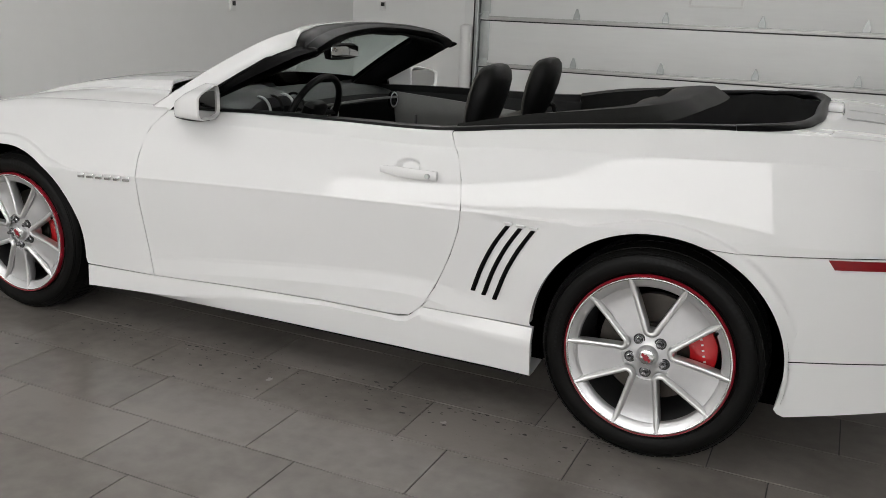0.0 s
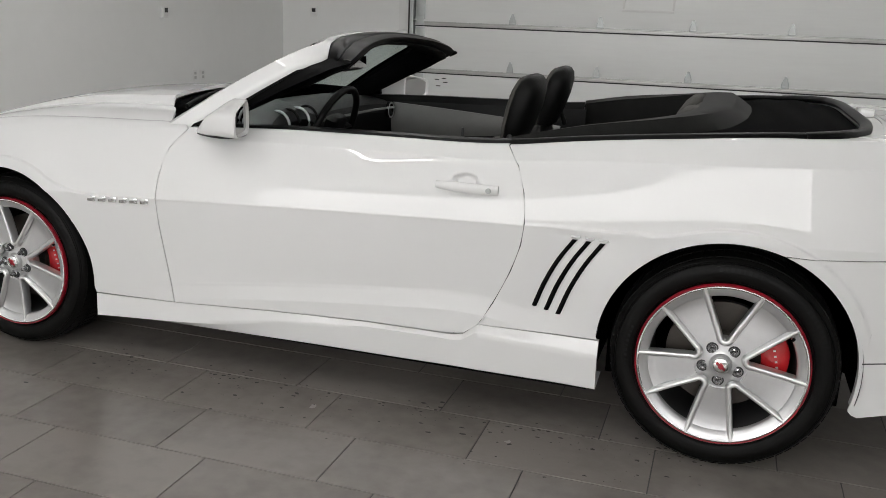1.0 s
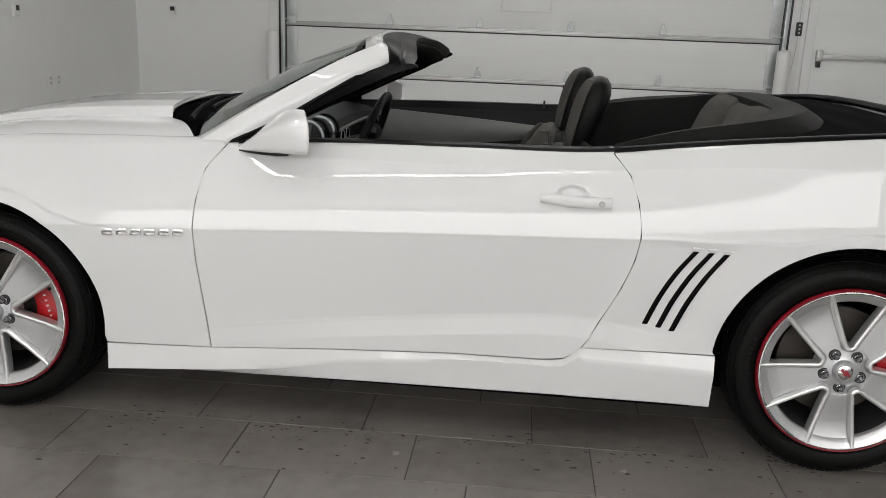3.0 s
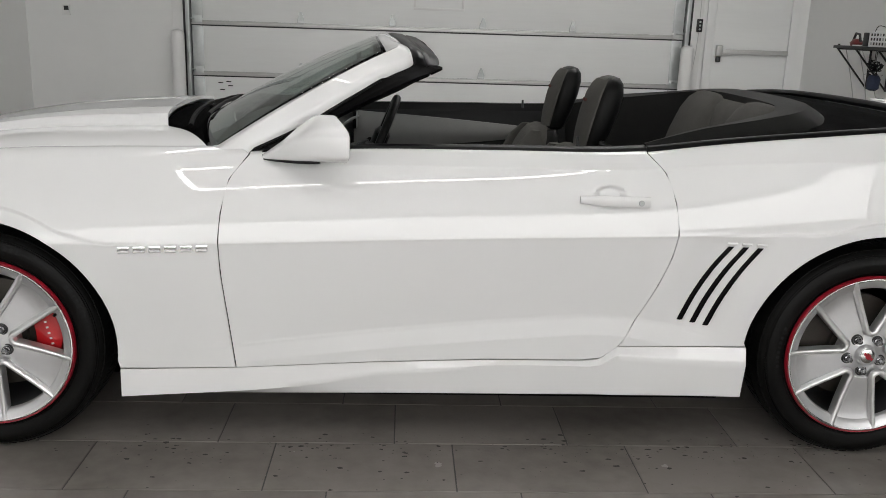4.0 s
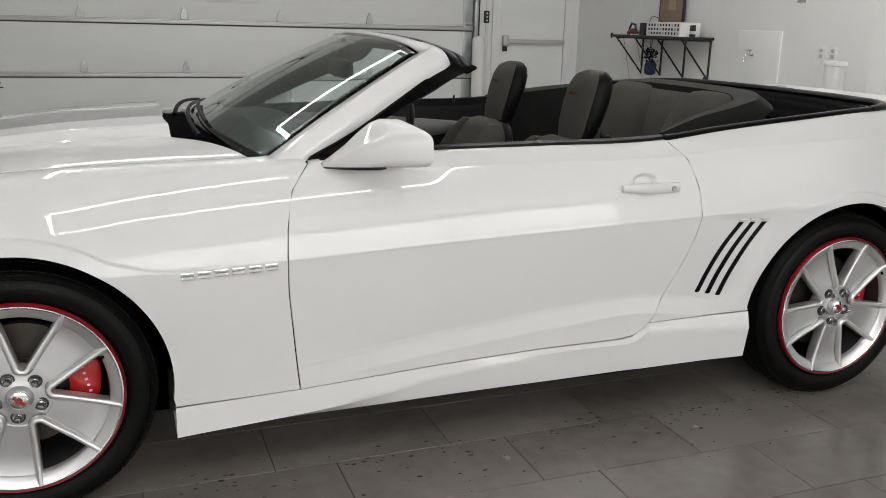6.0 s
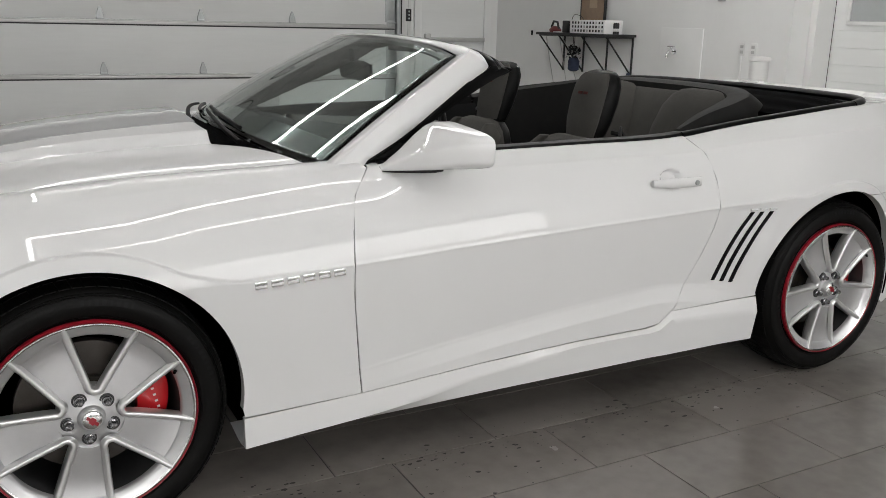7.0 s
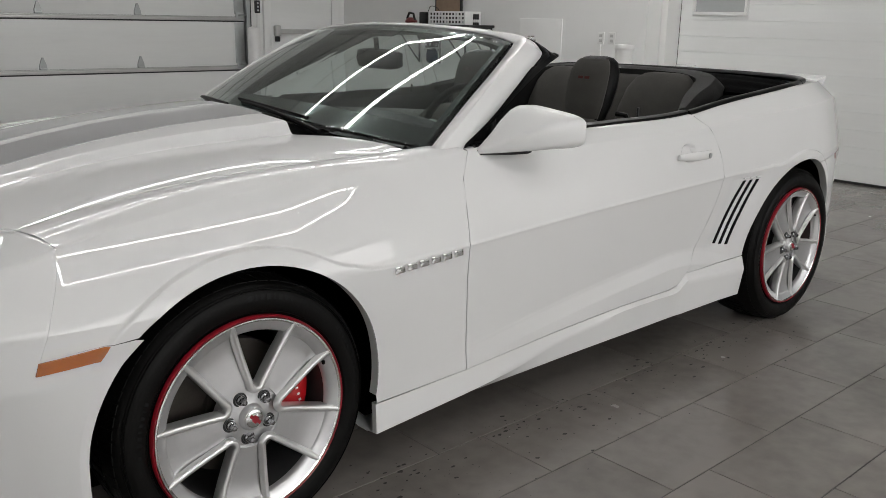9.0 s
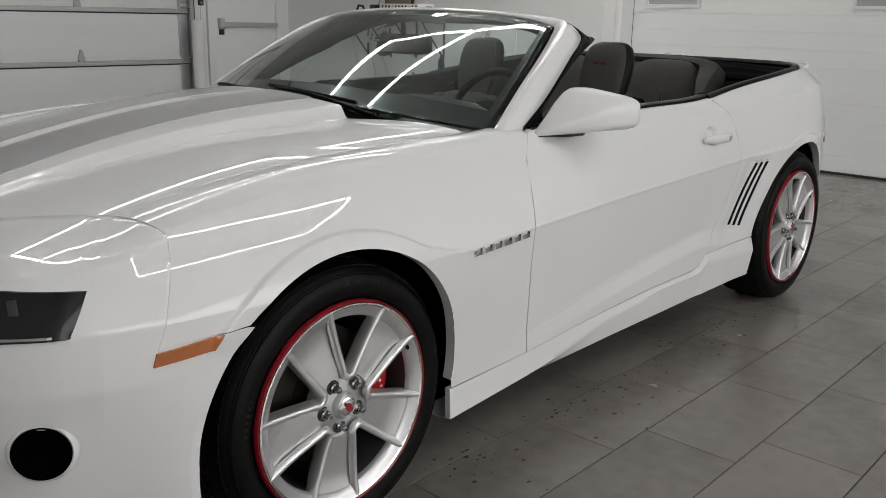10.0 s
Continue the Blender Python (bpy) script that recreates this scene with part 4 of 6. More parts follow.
    for k in range(5):
        mid = 2 * math.pi * k / 5 - math.pi / 2
        cols = [wide / rr * f for f in np.linspace(1, -1, 9)]
        G = [np.stack([np.cos(mid + f) * rr, dep, np.sin(mid + f) * rr], -1) for f in cols]
        part("spoke", shell(np.array(G), (0, 0.034, 0)), SILVER, w)
        # rib round the opening clockwise of this spoke
        axis = mid + math.pi / 5
        e, n_ = np.array([math.cos(axis), math.sin(axis)]), np.array([-math.sin(axis), math.cos(axis)])
        ss = np.linspace(0.2500, 0.096, 16)
        arm = [(q, 0.0140 + (q - 0.086) * 0.465) for q in ss]
        turn_ = [(0.0925 - 0.0150 * math.sin(t), 0.0170 * math.cos(t)) for t in np.linspace(0.35, math.pi - 0.35, 9)]
        path = np.array(arm + turn_ + [(q, -v) for q, v in arm[::-1]])
        tan = np.gradient(path, axis=0)
        tan /= np.linalg.norm(tan, axis=1)[:, None]
        out_ = np.stack([-tan[:, 1], tan[:, 0]], 1)
        if out_[0, 1] < 0:
            out_ = -out_
        rad = np.hypot(path[:, 0], path[:, 1])
        base = curve(rad, (0.07, 0.09, 0.14, 0.20, 0.245, 0.262), (0.004, 0.0045, 0.0060, 0.0055, 0.002, -0.001))
        P = []
        for off, lift in ((-0.0080, 0.036), (-0.0076, 0.006), (-0.0050, 0.0012), (-0.0036, 0.0002), (0.0040, 0.0000), (0.0054, 0.0010), (0.0116, 0.0085), (0.0122, 0.014)):
            q = path + out_ * off
            y_ = base + lift
            P.append(np.stack([q[:, 0] * e[0] + q[:, 1] * n_[0], y_, q[:, 0] * e[1] + q[:, 1] * n_[1]], -1))
        bm = bmesh.new()
        sheet(bm, np.array(P))
        part("spoke_rib", bm, RIB, w, "bright raised V-shaped rib")
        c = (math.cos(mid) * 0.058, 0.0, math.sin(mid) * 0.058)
        # dark ring painted round each lug nut as the pocket's shade
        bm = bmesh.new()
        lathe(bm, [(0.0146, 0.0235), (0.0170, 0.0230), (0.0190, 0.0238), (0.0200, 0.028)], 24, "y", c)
        part("lug_pocket", bm, SHADE_ALLOY, w, "lug pocket ring, coloured dark for its shade")
        bm = bmesh.new()
        lathe(bm, [(0.0, -0.002), (0.0075, -0.001), (0.0090, 0.002), (0.0095, 0.024)], 6, "y", c)
        lathe(bm, [(0.0096, 0.014), (0.0130, 0.0165), (0.0135, 0.025)], 20, "y", c)
        part("lug_nut", bm, GUNMETAL, w, smooth=False)
    bm = bmesh.new()
    lathe(bm, [(0.025, 0.006), (0.0275, 0.0030), (0.030, 0.0045), (0.036, 0.0200), (0.060, 0.0260), (0.086, 0.0270), (0.088, 0.06), (0.03, 0.065)], 60)
    part("hub", bm, SILVER, w)
    bm = bmesh.new()
    lathe(bm, [(0.0, -0.0015), (0.018, -0.0008), (0.0240, 0.002), (0.0255, 0.010)], 40)
    part("centre_cap", bm, MACHINED, w, "round alloy centre cap")
    bm = bmesh.new()
    prism(bm, [(-0.017, -0.005), (-0.006, -0.005), (-0.006, -0.009), (0.008, -0.009), (0.008, -0.004), (0.019, -0.004), (0.017, 0.005), (0.006, 0.005), (0.006, 0.009), (-0.008, 0.009), (-0.008, 0.004), (-0.019, 0.004)], -0.0035, 0.001)
    bm.transform(pose(0, 0, 0, 0, 35, 0))
    part("cap_emblem", bm, RED, w, "plain red emblem")
    bm = bmesh.new()
    tube(bm, [(0.205, 0.02, 0.135), (0.197, 0.004, 0.128)], [0.006, 0.0045], 8)
    part("valve", bm, BLACK, w)
    return w


def brake(x, side):
    b = part("brake_disc", lathe(bmesh.new(), [(0.0, 0.10), (0.085, 0.10), (0.086, 0.118), (0.182, 0.118), (0.182, 0.146), (0.0, 0.146)], 64), STEEL, car, "ventilated steel brake disc")
    b.matrix_basis = pose(x, side * 0.935, 0.364, 0, 0, 0 if side < 0 else 180)
    bm = bmesh.new()
    P = []
    for t in np.radians(np.linspace(-32, 22, 16)):
        e = 1 - abs(t) * 0.10
        P.append([(math.cos(t) * r, y, math.sin(t) * r) for r, y in ((0.125, 0.078), (0.150, 0.070), (0.185 * e, 0.070), (0.213 * e, 0.080), (0.213 * e, 0.16), (0.125, 0.16))])
    vs = sheet(bm, P, close_v=True)
    bm.faces.new(vs[0][::-1])
    bm.faces.new(vs[-1])
    c = part("brake_caliper", bm, CALIPER, car, "bright red brake caliper")
    c.matrix_basis = pose(x, side * 0.935, 0.364, 0, -14, 0 if side < 0 else 180) if side < 0 else pose(x, side * 0.935, 0.364, 0, 14, 180)
    bm = bmesh.new()
    for k in range(6):
        t = radians(-22 + 6.5 * k)
        box(bm, 0.164, 0.172, 0.0680, 0.0705, math.sin(t) * 0.17 - 0.003, math.sin(t) * 0.17 + 0.003)
    m = part("caliper_print", bm, WHITEBAR, c, "small white unreadable print", smooth=False)


SPIN = 0.0
SPINS = {(0.0, -1): 9.0, (REAR, -1): 3.0, (0.0, 1): 20.0, (REAR, 1): 40.0}
for (x, side), turn in SPINS.items():
    SPIN = turn
    wheel(x, side)
    brake(x, side)

# ---- windshield frame, glass and header ----
def both(points):
    """A rail given on the near half, carried over to the far half."""
    p = [tuple(q) for q in points]
    return p + [(x, -y, z) for x, y, z in p[-2::-1]]


RAIL_GLASS = [(0.690, -0.800, 0.976), (0.868, -0.752, 1.090), (1.05, -0.702, 1.196), (1.175, -0.655, 1.262), (1.215, -0.635, 1.281), (1.237, -0.618, 1.289), (1.234, -0.595, 1.297), (1.218, -0.50, 1.318), (1.195, -0.25, 1.336), (1.185, 0, 1.341)]
RAIL_CREST = [(0.735, -0.815, 0.986), (0.92, -0.772, 1.112), (1.10, -0.722, 1.220), (1.215, -0.682, 1.280), (1.252, -0.662, 1.297), (1.272, -0.640, 1.306), (1.277, -0.615, 1.312), (1.250, -0.50, 1.326), (1.220, -0.25, 1.342), (1.208, 0, 1.347)]
RAIL_OUTER = [(0.810, -0.820, 0.972), (0.965, -0.786, 1.046), (1.135, -0.744, 1.149), (1.265, -0.704, 1.225), (1.310, -0.684, 1.244), (1.327, -0.672, 1.255), (1.323, -0.650, 1.281), (1.280, -0.50, 1.321), (1.245, -0.25, 1.339), (1.232, 0, 1.344)]
RAIL_SEAL = [(0.845, -0.800, 0.970), (0.995, -0.764, 1.040), (1.165, -0.724, 1.130), (1.31, -0.693, 1.200), (1.36, -0.685, 1.222), (1.405, -0.675, 1.238), (1.412, -0.640, 1.252), (1.400, -0.50, 1.288), (1.365, -0.25, 1.316), (1.350, 0, 1.326)]
RAIL_BACK = [(0.845, -0.770, 0.965), (0.99, -0.727, 1.032), (1.16, -0.684, 1.114), (1.30, -0.645, 1.178), (1.345, -0.630, 1.203), (1.38, -0.610, 1.218), (1.388, -0.585, 1.230), (1.385, -0.47, 1.262), (1.345, -0.25, 1.292), (1.330, 0, 1.302)]
RAIL_IN = [(0.72, -0.770, 0.965), (0.88, -0.715, 1.066), (1.05, -0.665, 1.165), (1.165, -0.620, 1.225), (1.195, -0.600, 1.243), (1.212, -0.580, 1.254), (1.216, -0.560, 1.260), (1.215, -0.47, 1.282), (1.195, -0.25, 1.305), (1.185, 0, 1.313)]
mid_rail = np.array(both(RAIL_OUTER))
RAIL_S = np.r_[0, np.cumsum(np.linalg.norm(np.diff(mid_rail, axis=0), axis=1))]


def along(points, n):
    """A rail drawn by the shared length along the frame, so that all rails keep step."""
    p = np.asarray(points, float)
    knots = np.sort(np.r_[np.linspace(0, RAIL_S[-1], n), RAIL_S])
    return np.stack([curve(knots, RAIL_S, p[:, k]) for k in range(3)], 1)


def frame_strip(name, rails, mat, label, n=120):
    P = np.stack([along(both(r), n) for r in rails], 1)
    bm = bmesh.new()
    sheet(bm, P)
    ob = part(name, bm, mat, car, label)
    so = ob.modifiers.new("thickness", "SOLIDIFY")
    so.thickness, so.offset = 0.006, -1
    return ob


def between(a, b, f, lift=0.0):
    return [tuple(np.array(p) * (1 - f) + np.array(q) * f + np.array((0, 0, lift))) for p, q in zip(a, b)]


frame_strip("windshield_frame", [RAIL_GLASS, between(RAIL_GLASS, RAIL_CREST, 0.9, 0.0005), RAIL_CREST, between(RAIL_CREST, RAIL_OUTER, 0.1, 0.0005), between(RAIL_CREST, RAIL_OUTER, 0.5, 0.0008), RAIL_OUTER], PAINT, "white windshield pillars and header")
frame_strip("header_seal", [between(RAIL_OUTER, RAIL_SEAL, 0.02, -0.003), between(RAIL_OUTER, RAIL_SEAL, 0.12, 0.004), between(RAIL_OUTER, RAIL_SEAL, 0.42, 0.006), between(RAIL_OUTER, RAIL_SEAL, 0.52, -0.004), between(RAIL_OUTER, RAIL_SEAL, 0.62, 0.005), between(RAIL_OUTER, RAIL_SEAL, 0.9, 0.004), RAIL_SEAL, RAIL_BACK], SEAL, "black ribbed rubber header seal")
frame_strip("header_trim", [RAIL_BACK, between(RAIL_BACK, RAIL_IN, 0.5, -0.004), RAIL_IN, between(RAIL_IN, RAIL_GLASS, 0.6)], BLACK, "black inner header trim")
for sg in (-1, 1):
    bm = bmesh.new()
    tube(bm, [(1.385, sg * 0.655, 1.238), (1.408, sg * 0.660, 1.243), (1.424, sg * 0.662, 1.244)], [0.018, 0.012, 0.005], 10)
    part("latch_pin", bm, SEAL, car)

n = 61
top = spline(both([tuple(np.array(q) + np.array((-0.004, 0, -0.006))) for q in RAIL_GLASS]), 121)
lo_y = np.linspace(-0.79, 0.79, n)


def cowl(y):
    a = np.abs(y)
    x = curve(a, (0, 0.3, 0.5, 0.7, 0.8), (0.545, 0.562, 0.602, 0.660, 0.700))
    z = curve(a, (0, 0.3, 0.5, 0.7, 0.8), (1.020, 1.014, 1.000, 0.982, 0.972))
    return x, z


def glass_point(yf, v):
    """A point of the windshield: yf from -1 to 1 across, v from 0 at the cowl to 1 at the header."""
    ytop, ylow = 0.622 * yf, 0.79 * yf
    y = ylow * (1 - v) + ytop * v + 0.012 * math.sin(math.pi * v) * yf
    xl, zl = cowl(np.array([ylow]))
    xt = float(curve(np.array([abs(ytop)]), (0, 0.25, 0.5, 0.64), (1.186, 1.196, 1.214, 1.222))[0])
    zt_ = float(curve(np.array([abs(ytop)]), (0, 0.25, 0.5, 0.64), (1.338, 1.333, 1.313, 1.285))[0])
    x = float(xl[0]) * (1 - v) + xt * v
    z = float(zl[0]) * (1 - v) + zt_ * v + (0.014 + 0.006 * (1 - yf * yf)) * math.sin(math.pi * v)
    return x, y, z


P = [[glass_point(f, v) for v in np.linspace(0, 1, 24)] for f in np.linspace(-1, 1, 61)]
bm = bmesh.new()
sheet(bm, P)
ws = part("windshield", bm, GLASS, car, "clear raked windshield glass")
so = ws.modifiers.new("thickness", "SOLIDIFY")
so.thickness, so.offset = 0.005, -1
ws.visible_shadow = False
# black ceramic border of the glass
for v0, v1, f0, f1 in ((0.0, 0.17, -1, 1), (0.94, 1.0, -1, 1), (0.0, 1.0, -1, -0.94), (0.0, 1.0, 0.94, 1)):
    P = [[tuple(np.array(glass_point(f, v)) + np.array((0.004, 0, -0.008))) for v in np.linspace(v0, v1, 24 if v1 - v0 > 0.5 else 5)] for f in np.linspace(f0, f1, 61 if f1 - f0 > 0.5 else 4)]
    bm = bmesh.new()
    sheet(bm, P)
    part("glass_border", bm, GLOSSBLACK, car)
# cowl and wipers
yy = np.linspace(-0.74, 0.74, 61)
a = np.abs(yy)
xh = curve(a, (0, 0.385, 0.415, 0.5, 0.72, 0.75), (0.450, 0.456, 0.462, 0.532, 0.665, 0.68)) - 0.01
P = []
for v in np.linspace(0, 1, 8):
    xl, zl = cowl(yy)
    x = xh * (1 - v) + (xl + 0.03) * v
    z = (hood_z(xh, yy) - 0.03) * (1 - v) + (zl + 0.008) * v - 0.022 * math.sin(math.pi * v)
    P.append(np.stack([x, yy, z], -1))
bm = bmesh.new()
sheet(bm, P)
part("cowl_panel", bm, CANVAS, car, "black slatted cowl panel")


def on_glass(f, v, lift):
    x, y, z = glass_point(f, v)
    return (x - lift * 0.45, y, z + lift)


for f0, v0, f1, v1 in ((-0.55, 0.02, 0.12, 0.05), (0.12, 0.02, 0.70, 0.06)):
    arm = [on_glass(f0 + (f1 - f0) * u, -0.05 + (v0 + 0.05) * u + (v1 - v0) * u, 0.022 + 0.012 * math.sin(math.pi * u)) for u in np.linspace(0, 1, 10)]
    bm = bmesh.new()
    tube(bm, arm, [0.009 - 0.004 * u for u in np.linspace(0, 1, 10)], 8)
    wp = part("wiper", bm, BLACK, car, "black wiper arm and blade")
    blade = [on_glass(f0 + 0.15 + (f1 - f0 - 0.05) * u, v0 + 0.02 + 0.05 * u, 0.010) for u in np.linspace(0, 1, 12)]
    bm = bmesh.new()
    tube(bm, blade, 0.007, 6)
    part("wiper_blade", bm, SEAL, wp)
# rear-view mirror
bm = bmesh.new()
blob(bm, [(1.125, 0, 1.168, 0.004, 0.08), (1.125, 0, 1.175, 0.018, 0.125), (1.125, 0, 1.205, 0.022, 0.136), (1.125, 0, 1.235, 0.018, 0.128), (1.125, 0, 1.243, 0.004, 0.09)], 28, 3.2)
rv = part("rear_view_mirror", bm, BLACK, car, "black rear-view mirror")
part("mirror_glass", boxed(1.147, 1.150, -0.120, 0.120, 1.180, 1.231, 0.001), MIRROR, rv)
bm = bmesh.new()
tube(bm, [(1.12, 0, 1.225), (1.112, 0, 1.285)], 0.010)
part("mirror_stalk", bm, BLACK, rv)
for y0, y1 in ((-0.54, -0.14), (0.14, 0.54)):
    bm = bmesh.new()
    box(bm, 1.20, 1.32, y0, y1, 1.286, 1.304, 0.008)
    part("sun_visor", bm, BLACK, car, "black sun visor folded up")

# ---- door mirrors ----
for sg in (-1, 1):
    rings = []
    for x, w, z, hw, hz in ((0.862, 0.838, 0.966, 0.006, 0.006), (0.885, 0.850, 0.974, 0.022, 0.013), (0.93, 0.872, 0.991, 0.050, 0.027), (0.98, 0.898, 1.012, 0.080, 0.044),
                            (1.03, 0.916, 1.027, 0.096, 0.056), (1.07, 0.926, 1.032, 0.105, 0.061), (1.105, 0.930, 1.032, 0.107, 0.061), (1.130, 0.930, 1.032, 0.106, 0.0605), (1.135, 0.930, 1.032, 0.100, 0.055), (1.120, 0.930, 1.032, 0.093, 0.048)):
        row = []
        for t in np.linspace(0, 2 * math.pi, 36, endpoint=False):
            c, s_ = math.cos(t), math.sin(t)
            yy_ = hw * math.copysign(abs(c) ** 0.45, c)
            zz_ = hz * math.copysign(abs(s_) ** 0.42, s_)
            zz_ *= 1 - 0.30 * (yy_ / max(hw, 1e-4)) * (1 if zz_ > 0 else 0.3)
            row.append((x - 0.022 * step(1.0, 1.15, x) + 0.32 * (w + yy_ - 0.930) * step(0.93, 1.10, x), sg * (w + yy_), z + zz_))
        rings.append(row)
    bm = bmesh.new()
    vs = sheet(bm, rings, close_v=True)
    bm.faces.new(vs[0][::-1])
    mir = part("door_mirror", bm, PAINT, car, "white door mirror housing on a black foot")
    P = [[(1.103 + 0.32 * 0.0915 * r * math.copysign(abs(math.cos(t)) ** 0.45, math.cos(t)), sg * (0.930 + 0.0915 * r * math.copysign(abs(math.cos(t)) ** 0.45, math.cos(t))), 1.032 + 0.047 * r * math.copysign(abs(math.sin(t)) ** 0.42, math.sin(t))) for t in np.linspace(0, 2 * math.pi, 36, endpoint=False)] for r in (0.05, 1.0)]
    bm = bmesh.new()
    vs = sheet(bm, P, close_v=True)
    bm.faces.new(vs[0])
    part("mirror_glass", bm, MIRROR, mir)
    P = []
    for x, w0, w1 in ((0.858, 0.822, 0.842), (0.90, 0.815, 0.876), (0.96, 0.81, 0.905), (1.01, 0.81, 0.915), (1.045, 0.81, 0.900)):
        P.append([(x, sg * w0, 0.955), (x, sg * w1, 0.957), (x, sg * (w1 - 0.006), 0.972), (x, sg * w0, 0.985)])
    bm = bmesh.new()
    vs = sheet(bm, P, close_v=True)
    bm.faces.new(vs[0][::-1])
    bm.faces.new(vs[-1])
    part("mirror_foot", bm, GLOSSBLACK, mir)
    # corner sail between the pillar and the belt
    P = [[(0.80, sg * 0.812, 0.972), (0.86, sg * 0.806, 0.972), (0.96, sg * 0.800, 0.980)], [(0.81, sg * 0.81, 0.980), (0.875, sg * 0.797, 1.010), (0.955, sg * 0.785, 1.040)], [(0.83, sg * 0.806, 0.99), (0.90, sg * 0.785, 1.03), (0.96, sg * 0.775, 1.06)]]
    part("corner_sail", shell(np.array(P), (0, -sg * 0.02, 0)), SEAL, car, "black corner trim by the mirror")

# ---- door handles ----
for sg in (-1, 1):
    pts = []
    for u in np.linspace(0, 1, 16):
        x = 1.857 + 0.222 * u
        z = 0.868 - 0.004 * u
        q = lay(np.array([[x, z]]), sg, 0.006 + 0.020 * math.sin(math.pi * min(1, 0.06 + u * 0.90)) ** 0.5)[0]
        pts.append(q)
    rings = []
    for i, q in enumerate(pts):
        hh = 0.012 + 0.006 * min(1, i / 5) if i < 14 else 0.017
        rings.append([(q[0], q[1] + sg * 0.007 * math.cos(t), q[2] + hh * math.sin(t)) for t in np.linspace(0, 2 * math.pi, 14, endpoint=False)])
    bm = bmesh.new()
    vs = sheet(bm, rings, close_v=True)
    bm.faces.new(vs[0][::-1])
    bm.faces.new(vs[-1])
    hd = part("door_handle", bm, PAINT, car, "white bar door handle")
    bm = bmesh.new()
    c = lay(np.array([[2.048, 0.863]]), sg, 0.031)[0]
    lathe(bm, [(0.0, -0.001), (0.008, -0.001), (0.0095, 0.001), (0.0095, 0.006)], 20, "y", tuple(c) if sg < 0 else (c[0], c[1] - 0.006, c[2]))
    part("lock_cylinder", bm, GALV, hd, "small grey lock cylinder")

# ---- cabin ----
# tub walls and floor carpet
bm = bmesh.new()
box(bm, 0.62, 2.95, -0.72, 0.72, 0.345, 0.36)
part("cabin_carpet", bm, CANVAS, car, "black carpet")
for sg in (-1, 1):
    xs = np.linspace(0.72, 2.10, 30)
    P = []
    for z, inn in ((0.36, 0.14), (0.60, 0.13), (0.80, 0.125), (0.90, 0.115), (0.965, 0.10), (0.988, 0.085)):
        w = np.abs(lay(np.stack([xs, belt_z(np.maximum(xs, 0.82))], 1), sg)[:, 1]) - inn
        zz = z + (belt_z(np.maximum(xs, 0.82)) - 1.0) * (z > 0.85)
        P.append(np.stack([xs, sg * w, np.full_like(xs, 0) + zz], -1))
    bm = bmesh.new()
    sheet(bm, P)
    part("door_trim", bm, DASHMAT, car, "black moulded door trim")
    # sweeping grey insert
    P = []
    for u in np.linspace(0, 1, 24):
        x = 1.06 + 0.92 * u
        z1 = 0.968 - 0.045 * u - 0.02 * u**2
        z0 = 0.80 + 0.07 * u**2
        w = float(np.abs(lay(np.array([[x, float(belt_z(x))]]), sg)[0, 1]))
        P.append([(x, sg * (w - 0.135 - 0.02 * math.sin(math.pi * q)), z0 + (z1 - z0) * q) for q in np.linspace(0, 1, 8)])
    part("door_insert", shell(np.array(P), (0, sg * 0.01, 0)), GREYTRIM, car, "grey sweeping door insert")
    # seal round the well
    xs = np.linspace(2.085, 3.02, 30)
    w = np.abs(lay(np.stack([xs, belt_z(xs)], 1), sg)[:, 1]) - 0.030
    rail = [(x, sg * y, float(belt_z(x)) + 0.006) for x, y in zip(xs, w)]
    bm = bmesh.new()
    tube(bm, [(x, y, z) for x, y, z in rail], 0.018, 10, 0.8)
    part("well_seal", bm, SEAL, car, "black rubber well seal")
w0 = float(np.abs(lay(np.array([[3.02, float(belt_z(3.02))]]), -1)[0, 1])) - 0.030
rear_rail = spline([(3.02, -w0, float(belt_z(3.02)) + 0.006), (3.12, -w0 + 0.035, 1.108), (3.19, -w0 + 0.12, 1.112), (3.225, -0.50, 1.114), (3.238, 0, 1.118)], 30)
rear_rail = np.concatenate([rear_rail, (rear_rail * np.array([1, -1, 1]))[::-1][1:]])
bm = bmesh.new()
tube(bm, rear_rail, 0.020, 10, 0.8)
part("well_seal", bm, SEAL, car, "black rubber well seal")
# trim that runs from the doors round behind the rear seats
OUT_RAIL = [(2.09, -0.800, 1.008), (2.30, -0.718, 1.032), (2.60, -0.622, 1.064), (2.78, -0.538, 1.078), (2.855, -0.435, 1.086), (2.875, -0.25, 1.095), (2.88, 0, 1.098)]
TOP_RAIL = [(2.085, -0.780, 1.032), (2.30, -0.700, 1.074), (2.55, -0.610, 1.106), (2.70, -0.530, 1.126), (2.775, -0.420, 1.140), (2.800, -0.25, 1.146), (2.805, 0, 1.148)]
IN_RAIL = [(2.09, -0.745, 1.020), (2.29, -0.640, 1.062), (2.50, -0.545, 1.096), (2.62, -0.480, 1.118), (2.665, -0.40, 1.130), (2.68, -0.25, 1.136), (2.68, 0, 1.138)]
LOW_RAIL = [(2.10, -0.735, 0.70), (2.29, -0.635, 0.70), (2.50, -0.55, 0.72), (2.62, -0.50, 0.75), (2.665, -0.42, 0.78), (2.67, -0.25, 0.80), (2.67, 0, 0.80)]
UNDER_RAIL = [(x, y * 1.005, z - 0.04) for x, y, z in OUT_RAIL]
